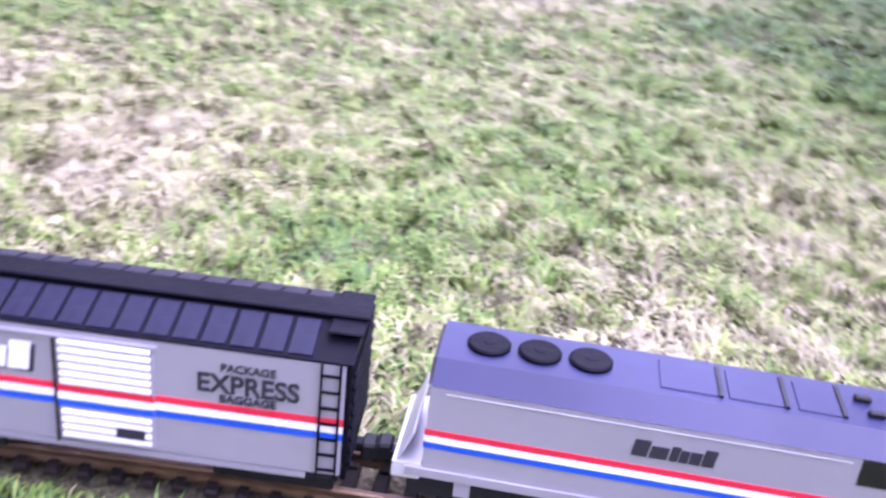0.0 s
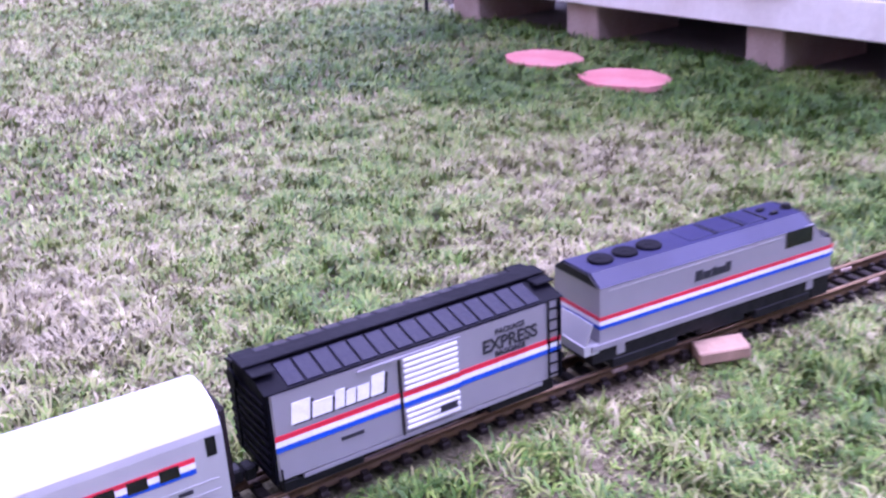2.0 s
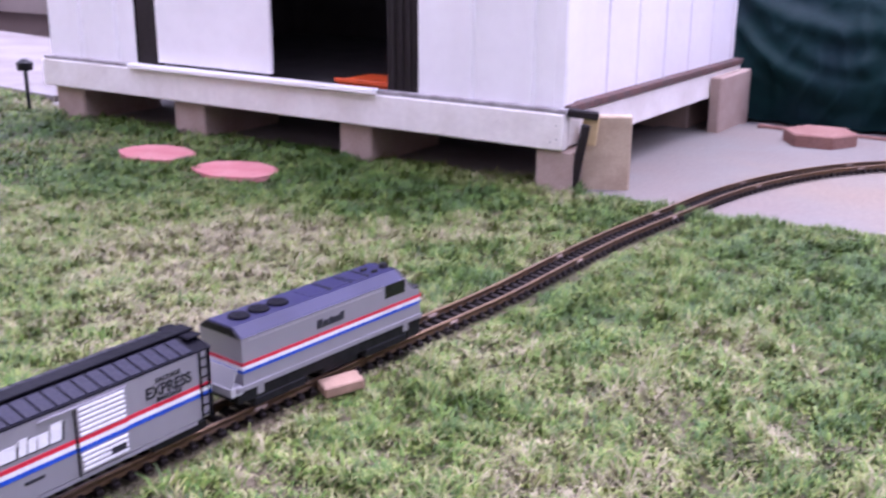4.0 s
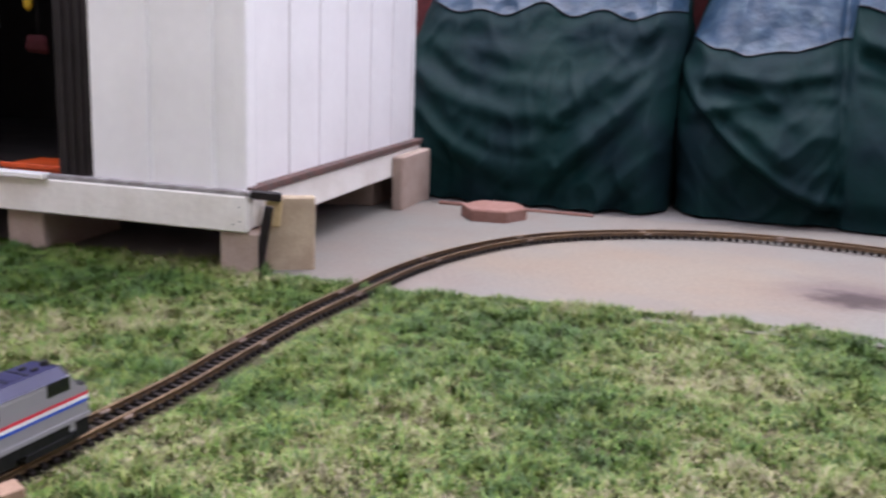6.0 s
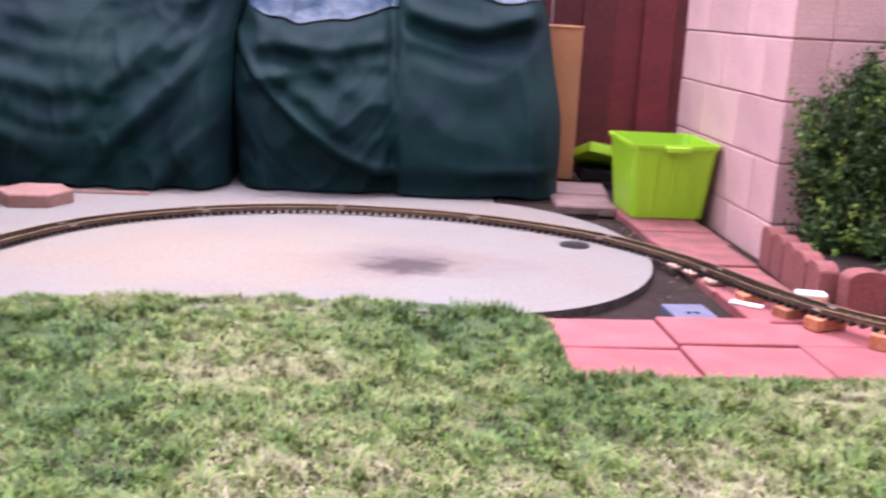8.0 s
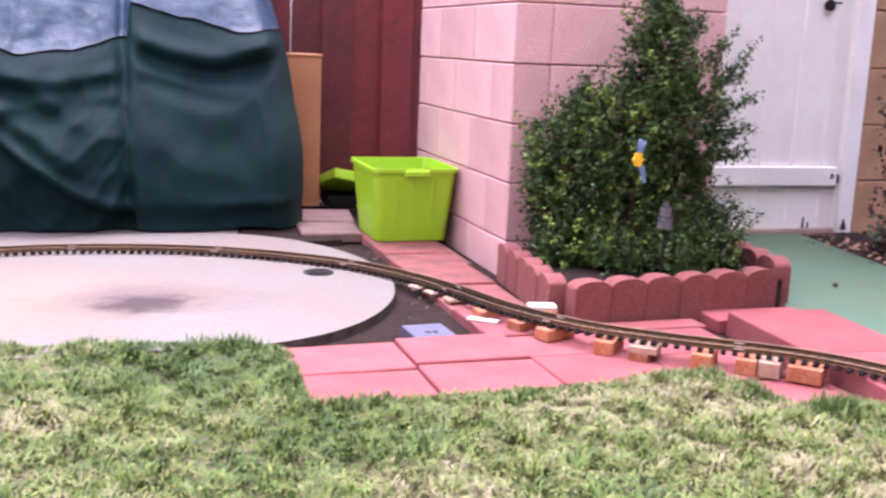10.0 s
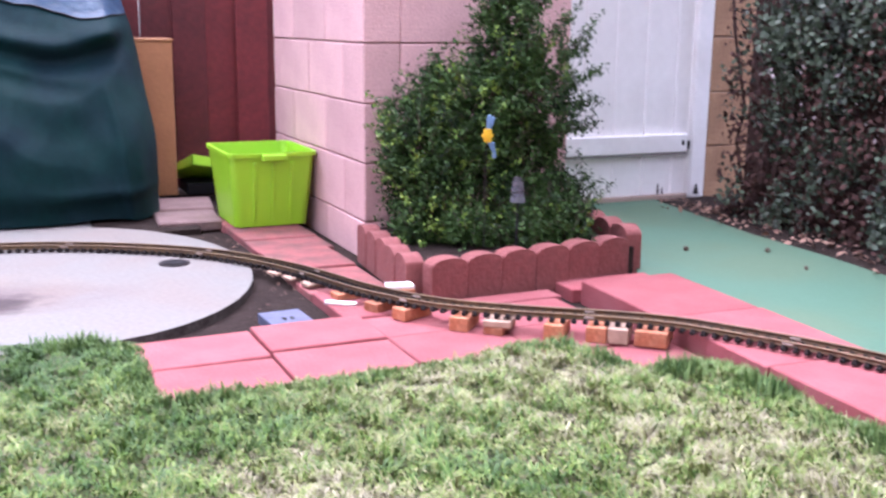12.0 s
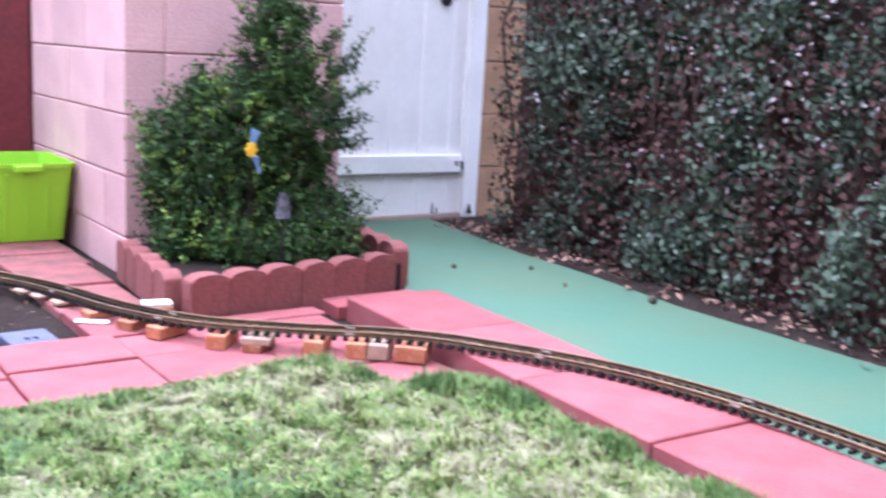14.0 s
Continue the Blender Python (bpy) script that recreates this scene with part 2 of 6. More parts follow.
M_SOIL = material("soil", (0.026, 0.018, 0.015), 0.95, spec=0.08, vary=0.5, scale=14, fine=160, bump=0.8, second=(0.050, 0.035, 0.029), coords="World")
M_TURF = material("turf", (0.07, 0.07, 0.038), 0.95, spec=0.1, vary=0.5, scale=3, fine=180, bump=0.8, second=(0.16, 0.13, 0.085), amount=0.8, coords="World")
M_GRASS = grass_material()
M_PAD = stained_concrete("pale_concrete", (0.168, 0.160, 0.141), 0.8, spec=0.3, vary=0.12, scale=3.0, fine=70, bump=0.15, second=(0.175, 0.148, 0.125), amount=0.85, coords="World")
M_SLABEDGE = material("shaded_earthy_concrete", (0.080, 0.068, 0.060), 0.95, spec=0.1, vary=0.35, scale=14, fine=90, bump=0.4, second=(0.045, 0.036, 0.030), amount=0.8, coords="World")
M_PATIO = material("grey_concrete", (0.190, 0.178, 0.167), 0.85, vary=0.1, scale=3, fine=70, bump=0.2, second=(0.140, 0.115, 0.100), amount=0.7, coords="World")
M_PAVER = material("red_paver", (0.245, 0.054, 0.056), 0.85, vary=0.1, scale=9, fine=120, bump=0.25, second=(0.29, 0.090, 0.090), amount=0.7, random_tone=0.12)
M_PAVEROLD = material("weathered_paver", (0.27, 0.080, 0.074), 0.9, vary=0.2, scale=11, fine=120, bump=0.35, second=(0.125, 0.062, 0.052), amount=0.8, random_tone=0.15)
M_EDGING = material("red_edging", (0.190, 0.053, 0.046), 0.9, vary=0.15, scale=9, fine=70, bump=0.5, second=(0.26, 0.095, 0.082), random_tone=0.06)
M_BLOCK = material("pink_block", (0.62, 0.375, 0.355), 0.92, vary=0.12, scale=5, fine=110, bump=0.4, second=(0.46, 0.27, 0.255), random_tone=0.10)
M_MORTAR = material("pink_mortar", (0.42, 0.25, 0.235), 0.95, vary=0.1, coords="World")
M_GREEN = material("green_paint", (0.056, 0.130, 0.076), 0.7, vary=0.05, scale=2.5, fine=80, bump=0.1, second=(0.078, 0.128, 0.068), amount=0.7, coords="World")
M_FENCE = material("red_fence", (0.140, 0.0165, 0.0175), 0.7, vary=0.25, scale=5, fine=40, bump=0.3, second=(0.070, 0.011, 0.012), random_tone=0.35)
M_WHITE = material("white_paint", (0.90, 0.88, 0.86), 0.5, vary=0.03, scale=3, fine=30, bump=0.05, second=(0.74, 0.71, 0.68), amount=0.5)
M_SHED = material("shed_steel", (0.84, 0.83, 0.83), 0.42, vary=0.02, scale=2.5, fine=25, bump=0.03, second=(0.72, 0.70, 0.70), amount=0.5)
M_SKIRT = material("white_board", (0.79, 0.76, 0.71), 0.6, vary=0.05, scale=7, fine=50, bump=0.15, second=(0.62, 0.57, 0.50), amount=0.5)
M_GREYSTRIP = material("grey_strip", (0.34, 0.32, 0.32), 0.6, vary=0.2, scale=18, fine=70, bump=0.2, second=(0.10, 0.075, 0.07))
M_RUST = material("rusty_strip", (0.085, 0.055, 0.048), 0.8, vary=0.3, scale=18, fine=70, bump=0.3, second=(0.135, 0.062, 0.050), amount=0.8)
M_DARKRED = material("dark_red_cloth", (0.06, 0.005, 0.009), 0.9, vary=0.25, scale=20, bump=0.2)
M_CINDER = material("cinder_block", (0.37, 0.285, 0.235), 0.95, vary=0.12, scale=12, fine=150, bump=0.22, second=(0.27, 0.19, 0.155))
M_DARKMETAL = material("dark_metal", (0.016, 0.012, 0.013), 0.5, vary=0.3, spec=0.25)
M_TANPOST = material("tan_post", (0.46, 0.37, 0.26), 0.9, vary=0.12, scale=14, fine=120, bump=0.15, second=(0.30, 0.22, 0.15))
M_CLAMP = material("clamp_plate", (0.55, 0.42, 0.22), 0.7, vary=0.1, scale=25, fine=90, bump=0.1, second=(0.40, 0.27, 0.13))
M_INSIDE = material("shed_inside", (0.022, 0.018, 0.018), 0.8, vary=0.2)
M_ORANGE = material("orange_plastic", (0.75, 0.10, 0.015), 0.5)
M_RED = material("red_paint", (0.55, 0.012, 0.03), 0.4, vary=0.04)
M_TARP = material("green_cover", (0.0026, 0.0192, 0.0188), 0.68, spec=0.09, vary=0.15, scale=4, fine=35, bump=0.10, second=(0.0052, 0.0145, 0.0205), amount=0.8, coords="World")
# the paler patches paint the plastic's glints into the colour
M_TARPTOP = material("faded_glinting_top", (0.016, 0.042, 0.080), 0.45, spec=0.24, vary=0.25, scale=13, fine=16, bump=0.3, second=(0.055, 0.092, 0.125), amount=0.85, lo=0.50, hi=0.70, coords="World", depth=0.03)
M_TAN = material("tan_board", (0.40, 0.185, 0.075), 0.6, vary=0.1, scale=5, fine=60, bump=0.1, second=(0.32, 0.14, 0.06))
M_LIME = material("lime_plastic", (0.30, 0.58, 0.012), 0.38, vary=0.02, scale=3, bump=0.02, second=(0.24, 0.50, 0.01), amount=0.4)
M_BRICKRED = material("brick_stone", (0.215, 0.105, 0.080), 0.9, vary=0.2, scale=14, fine=110, bump=0.4, second=(0.27, 0.155, 0.125))
M_PINKSTONE = material("pink_stone", (0.44, 0.140, 0.140), 0.85, vary=0.1, scale=10, fine=90, bump=0.25, second=(0.55, 0.27, 0.25))
M_SLABSTONE = material("brown_slab", (0.185, 0.115, 0.102), 0.9, vary=0.2, scale=9, fine=80, bump=0.4, second=(0.115, 0.072, 0.062), random_tone=0.15)
M_BLUETILE = material("blue_tile", (0.092, 0.102, 0.160), 0.5, vary=0.08, scale=12)
M_BLACK = material("black_plastic", (0.010, 0.010, 0.012), 0.5, vary=0.15, spec=0.2)
M_TIE = material("brown_tie", (0.014, 0.010, 0.009), 0.7, spec=0.2, vary=0.2, scale=30, random_tone=0.25)
M_BRASS = material("brass_rail", (0.17, 0.108, 0.056), 0.42, metal=0.6, vary=0.25, scale=15, second=(0.13, 0.085, 0.055), amount=0.9)
M_SILVER = material("silver_paint", (0.30, 0.29, 0.32), 0.38, metal=0.25, vary=0.03, scale=6, fine=40, bump=0.02, second=(0.26, 0.25, 0.28))
M_COACH = material("coach_silver", (0.46, 0.46, 0.48), 0.33, metal=0.3, vary=0.03, scale=6, fine=40, bump=0.02, second=(0.40, 0.40, 0.42))
# blue of roof and panels is reflected sky, put into the base colour
M_ROOF = material("sky_tinted_roof", (0.016, 0.016, 0.054), 0.42, spec=0.24, vary=0.05, scale=8, bump=0.02)
M_BOXROOF = material("boxcar_black", (0.0035, 0.0035, 0.0065), 0.55, spec=0.06, vary=0.15, scale=8)
M_ROOFPANEL = material("sky_tinted_panel", (0.0045, 0.0045, 0.018), 0.38, spec=0.17, vary=0.1, scale=8)
M_LETTER = material("white_lettering", (0.82, 0.82, 0.83), 0.45, vary=0.02)
M_DARKLETTER = material("dark_lettering", (0.02, 0.02, 0.03), 0.5, vary=0.02)
M_BLUE = material("blue_stripe", (0.012, 0.075, 0.50), 0.4, vary=0.02)
M_REDSTRIPE = material("red_stripe", (0.62, 0.018, 0.045), 0.4, vary=0.02)
M_GLASS = material("dark_window", (0.008, 0.008, 0.010), 0.12, vary=0.02, bump=0.0)
M_PIER = material("wood_block", (0.36, 0.118, 0.05), 0.8, vary=0.2, scale=30, fine=120, bump=0.3, second=(0.46, 0.22, 0.12), random_tone=0.25)
M_PALEWOOD = material("pale_wood", (0.40, 0.26, 0.18), 0.8, vary=0.1, scale=30, fine=120, bump=0.2)
M_BARK = material("bark", (0.10, 0.07, 0.05), 0.9, vary=0.3, scale=20, fine=80, bump=0.6)
M_BOX = leaf_material("shrub_leaf", (0.004, 0.013, 0.004), (0.050, 0.098, 0.022), 0.5, 0.15)
M_NEWLEAF = leaf_material("new_leaf", (0.06, 0.13, 0.018), (0.17, 0.25, 0.035), 0.5, 0.2)
M_IVY = leaf_material("ivy_leaf", (0.010, 0.015, 0.010), (0.090, 0.120, 0.074), 0.48, 0.28)
M_LEAFGLINT = leaf_material("leaf_highlight", (0.12, 0.09, 0.09), (0.36, 0.28, 0.28), 0.5)
M_EDGEGRASS = leaf_material("edge_grass", (0.050, 0.112, 0.028), (0.17, 0.25, 0.075), 0.55, 0.3)
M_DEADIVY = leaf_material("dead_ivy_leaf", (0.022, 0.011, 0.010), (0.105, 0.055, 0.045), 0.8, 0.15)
M_DRYLEAF = leaf_material("dry_leaf", (0.10, 0.045, 0.03), (0.34, 0.20, 0.14), 0.8)
M_STEM = material("ivy_stem", (0.060, 0.028, 0.022), 0.9, vary=0.3, scale=25, fine=80)
M_STUCCO = material("tan_stucco", (0.40, 0.235, 0.135), 0.9, vary=0.12, scale=6, fine=60, bump=0.4, second=(0.19, 0.10, 0.06))
M_HOUSE = material("house_stucco", (0.36, 0.32, 0.28), 0.9, vary=0.06, scale=2, fine=60, bump=0.3)
M_YELLOW = material("yellow_plastic", (0.80, 0.50, 0.02), 0.4, vary=0.03)
M_LIGHTBLUE = material("pale_blue_plastic", (0.16, 0.27, 0.45), 0.35, vary=0.05)
M_DIMBAG = material("grey_bag", (0.13, 0.13, 0.16), 0.5, vary=0.2, bump=0.1)
M_HAZY = material("hazy_plastic", (0.36, 0.35, 0.42), 0.3, vary=0.1, bump=0)
M_HAZY.node_tree.nodes["Principled BSDF"].inputs["Transmission Weight"].default_value = 0.85

# ---------------------------------------------------------------- ground
def sheet(name, pts, z0, z1, mat, label, category):
    ob = part(name, prism(pts, z0, z1), mat)
    return tagged(ob, label, category, kind="structure")


part_ground = part("ground", prism([(-60, -60), (60, -60), (60, 60), (-60, 60)], -0.4, -0.035), M_SOIL)
tagged(part_ground, "bare brown soil under the whole yard", "ground", kind="structure")


def yl(*pts):
    return [tuple(yard(a, b)[:2]) for a, b in pts]


LAWN = yl((-6.5, -4.24), (2.98, -4.24), (3.06, -2.4), (3.10, -1.2), (3.12, -0.86), (3.10, -0.68), (2.93, -0.66), (2.89, -0.54), (2.87, -0.42), (2.78, -0.385),
          (2.5, -0.44), (1.93, -0.430), (1.95, -0.06), (1.86, 0.0), (1.6, 0.07), (1.2, 0.06), (0.8, 0.04), (0.45, -0.03), (0.2, 0.0), (0.05, 0.0),
          (0.0, 0.12), (-2.4, 0.12), (-2.7, 0.25), (-6.5, 0.75))
sheet("lawn", LAWN, -0.035, -0.004, M_TURF, "thin turf soil with dry straw under the grass", "lawn")
sheet("patio", yl((0.06, -0.04), (1.5, -0.04), (1.5, 1.2), (1.80, 1.25), (2.02, 1.50), (2.1, 2.6), (-2.6, 2.6), (-2.6, 0.13), (0.02, 0.13)), -0.034, -0.008, M_PATIO,
      "dull grey concrete patio behind the round slab", "patio")
slab = [(0.05, -0.03), (1.6, -0.0), (1.80, 0.0)]
for i in range(37):
    t = -math.pi / 2 + i * math.pi / 36 * 0.95
    slab.append((1.82 + 0.575 * math.cos(t), 0.745 + 0.745 * math.sin(t)))
slab += [(1.6, 1.485), (1.4, 1.45), (1.0, 1.42), (-0.2, 1.42), (-0.2, 0.26), (0.04, 0.25)]
slab_bm = prism(yl(*slab), -0.034, 0.0)
bmesh.ops.bevel(slab_bm, geom=[e for e in slab_bm.edges if e.verts[0].co.z > -0.001 and e.verts[1].co.z > -0.001], offset=0.006, segments=2, affect="EDGES")
sheet("dirt_strip", yl((1.82, 1.27), (2.38, 1.31), (2.38, 2.4), (2.11, 2.4), (2.03, 1.50)), -0.034, -0.005, M_SOIL, "dark trodden soil by the covered furniture", "soil")
sheet("soil_bed", yl((1.75, -0.04), (2.47, -0.04), (2.47, 1.3), (2.2, 1.3), (2.0, 1.2)), -0.0348, -0.026, M_SOIL, "bare dark soil beside the round slab", "soil")
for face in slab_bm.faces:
    # earth stain plus the rim's shade, both painted into the side colour
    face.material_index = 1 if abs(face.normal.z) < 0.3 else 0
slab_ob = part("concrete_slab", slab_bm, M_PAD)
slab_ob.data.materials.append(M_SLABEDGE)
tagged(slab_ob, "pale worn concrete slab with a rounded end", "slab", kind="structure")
sheet("green_path", yl((3.36, -3.3), (4.12, -3.3), (4.10, -0.4), (4.16, 0.05), (4.18, 0.45), (4.30, 1.22), (3.55, 1.26), (3.50, 0.6), (3.47, 0.15), (3.39, 0.05)),
      -0.034, 0.004, M_GREEN, "concrete path painted pale green", "path")
sheet("far_path", yl((-9, 0.95), (-2.7, 0.30), (-2.7, 1.6), (-9, 2.6)), -0.034, 0.002, M_PATIO, "pale concrete path beyond the lawn", "path")

# drain in the slab
drain = base("drain_cover", yard_pose(2.184, 0.759, 0.0), "small round black drain cover set in concrete", "drain cover")
bm = bmesh.new()
cyl(bm, (0, 0, -0.02), (0, 0, 0.004), 0.047, seg=24)
part("rim", bm, M_DARKMETAL, drain)
bm = bmesh.new()
cyl(bm, (0, 0, -0.02), (0, 0, 0.006), 0.034, seg=20)
part("plug", bm, M_BLACK, drain)

# ---------------------------------------------------------------- walls round the yard
def house():
    # unseen wall, its height set to block sky light from behind the lawn
    w = part("wall_south", boxed(-9, 9, -0.15, 0.15, -0.4, 4.4), M_HOUSE)
    w.matrix_world = yard_pose(0, -4.4)
    tagged(w, "unseen stucco house wall, tall to hold back sky light", "wall", kind="structure")
    w = part("wall_west", boxed(-0.1, 0.1, -5.5, 6.0, -0.4, 1.7), M_BLOCK)
    w.matrix_world = yard_pose(-8.6, 0)
    tagged(w, "plain pink block wall at the yard's far end", "wall", kind="structure")


house()


def fence():
    f = base("fence", yard_pose(0, 2.42), "dark red stained fence of upright boards", "fence", kind="structure")
    rng = random.Random(3)
    pitch, mesh = 0.143, None
    for i in range(-33, 8):
        if mesh is None:
            ob = part("board", boxed(-0.075, 0.075, -0.010, 0.010, -0.03, 1.75, 0.004), M_FENCE, f)
            mesh = ob.data
        else:
            ob = new("board", mesh)
            ob.parent = f
        # three boards have shrunk and let the light through beside them
        shrunk = i in (-1, 0, 1)
        ob.location = (2.216 + (i + 0.5) * pitch + 0.002 * shrunk, 0.0 if shrunk else 0.020 * (i % 2) - 0.010, rng.uniform(-0.01, 0.01))
        ob.scale.x = 0.925 if shrunk else 1.0
    for z in (0.35, 1.45):
        part("rail", boxed(-2.6, 3.3, 0.022, 0.06, z, z + 0.09, 0.004), M_FENCE, f)
    # added wall, pale behind the gaps; its low run leaves sky showing
    for x0, x1, h in ((-9.0, -2.65, 1.7), (-2.649, 9.0, 0.45)):
        w = part("wall_behind_fence", boxed(x0, x1, 0, 0.15, -0.4, h), M_HOUSE)
        w.matrix_world = yard_pose(0, 3.6)
        tagged(w, "plain pale stucco wall added behind the fence gaps", "wall", kind="structure")


fence()

# ---------------------------------------------------------------- block wall and gate
def block_wall():
    """A pier of pink blocks: left face at a = 2.80, front face at b = 0.72."""
    w = base("wall_north", yard_pose(2.797, 0.735), "pink concrete block wall with recessed joints", "wall", kind="structure")
    part("core", boxed(0.012, 0.75, 0.012, 1.05, -0.3, 1.7), M_MORTAR, w)
    rng = random.Random(5)
    meshes = {}

    def piece(x0, x1, y0, y1, z0, z1):
        key = (round(x1 - x0, 3), round(y1 - y0, 3), round(z1 - z0, 3))
        if key not in meshes:
            ob = part("block", boxed(0, key[0], 0, key[1], 0, key[2], 0.004), M_BLOCK, w)
            meshes[key] = ob.data
        else:
            ob = new("block", meshes[key])
            ob.parent = w
        ob.location = (x0 + rng.uniform(-0.001, 0.001), y0 + rng.uniform(-0.001, 0.001), z0)

    j, hgt, lng, th = 0.004, 0.192, 0.39, 0.125
    z = -0.100
    row = 0
    while z < 1.6:
        odd = row % 2
        # left face, running back
        y = 0.0
        first = True
        while y < 1.04:
            run = lng if not (first and odd) else lng / 2
            piece(0, th, y + (0 if first else j / 5), min(y + run, 1.06) - j / 5, z + j / 2, z + hgt - j / 2)
            y += run
            first = False
        # front face, running to the right, starting behind the corner block
        x = th
        first = True
        while x < 0.74:
            run = lng if not first or not odd else lng - th
            piece(x + j / 4, min(x + run, 0.76) - j / 4, 0, th, z + j / 2, z + hgt - j / 2)
            x += run
            first = False
        z += hgt
        row += 1


block_wall()


def gate():
    g = base("gate_1", yard_pose(3.55, 1.24), "white painted plank gate with a low cross rail", "gate", kind="structure")
    first = None
    for i in range(6):
        if first is None:
            ob = part("plank", boxed(0.0015, 0.1515, 0, 0.02, 0.0, 1.75, 0.003), M_WHITE, g)
            first = ob.data
        else:
            ob = new("plank", first)
            ob.parent = g
        ob.location = (0.078 + i * 0.1535 - 0.0768 * (i == 0), 0.0015 * (i % 2), 0.02)
    part("post", boxed(0.085, 0.146, -0.03, -0.0005, 0.0, 1.8, 0.005), M_WHITE, g, "white painted gate post")
    part("post", boxed(0.925, 1.005, -0.03, 0.05, 0.0, 1.8, 0.006), M_WHITE, g, "white painted gate post")
    for z0 in (0.205, 1.35):
        rail = part("rail", boxed(0.150, 0.905, -0.028, -0.001, z0, z0 + 0.078, 0.004), M_WHITE, g)
        # thin grey strip paints the shadow line beneath the rail
        part("shadow_line", boxed(0.152, 0.903, -0.024, -0.001, z0 - 0.010, z0 - 0.0005, 0.002), M_GREYSTRIP, rail, "grey strip painting the shadow under the rail")
        part("bolt_head", boxed(0.872, 0.884, -0.032, -0.028, z0 + 0.03, z0 + 0.05, 0.001), M_DARKMETAL, rail, "dark bolt head")
        part("hinge_pin", boxed(0.908, 0.918, -0.026, -0.004, z0 + 0.012, z0 + 0.046, 0.002), M_DARKMETAL, rail, "rusty dark hinge pin")
    bm = bmesh.new()
    box(bm, 0.715, 0.885, -0.012, -0.001, 1.012, 1.040, 0.004)
    box(bm, 0.765, 0.842, -0.018, -0.001, 0.994, 1.060, 0.006)
    for x in (0.735, 0.868):
        cyl(bm, (x, -0.016, 1.030), (x, -0.001, 1.030), 0.016, 0.012, seg=12)
    latch = part("latch", bm, M_DARKMETAL, g, "black ornamental iron latch")
    bm = bmesh.new()
    cyl(bm, (0.790, -0.012, 0.995), (0.790, -0.012, 0.955), 0.007, seg=8)
    cyl(bm, (0.790, -0.018, 0.935), (0.790, -0.002, 0.935), 0.024, 0.020, seg=16)
    box(bm, 0.800, 0.850, -0.014, -0.006, 0.943, 0.950, 0.002)
    part("knob", bm, M_DARKMETAL, latch, "round black knob")
    part("sill", boxed(-0.05, 0.925, -0.02, 0.05, -0.03, 0.0225, 0.004), M_CINDER, g, "weathered grey threshold")
    for x0, x1, h in ((0.772, 0.784, 0.05), (0.796, 0.806, 0.03), (0.945, 0.972, 0.045)):
        bm = bmesh.new()
        cyl(bm, ((x0 + x1) / 2, -0.0325 if x0 > 0.9 else -0.003, 0.02), ((x0 + x1) / 2, -0.0325 if x0 > 0.9 else -0.003, 0.02 + h), (x1 - x0) / 2, 0.002, seg=7)
        part("rot_stain", bm, M_INSIDE, g, "black rotted wood at the foot")


gate()


def stub_wall():
    """Tan blocks beside the gate, half hidden by the ivy."""
    w = base("wall_stub", yard_pose(4.562, 1.22), "tan stained block wall beside the gate", "wall", kind="structure")
    part("core", boxed(0.01, 0.44, 0.01, 0.2, -0.3, 1.8), M_CINDER, w)
    mesh = None
    for k in range(9):
        for x in (0.0, 0.226):
            if mesh is None:
                ob = part("block", boxed(0, 0.222, 0, 0.1, 0, 0.228, 0.005), M_STUCCO, w)
                mesh = ob.data
            else:
                ob = new("block", mesh)
                ob.parent = w
            ob.location = (x, 0.001 * (k % 2), -0.240 + k * 0.2335)


stub_wall()

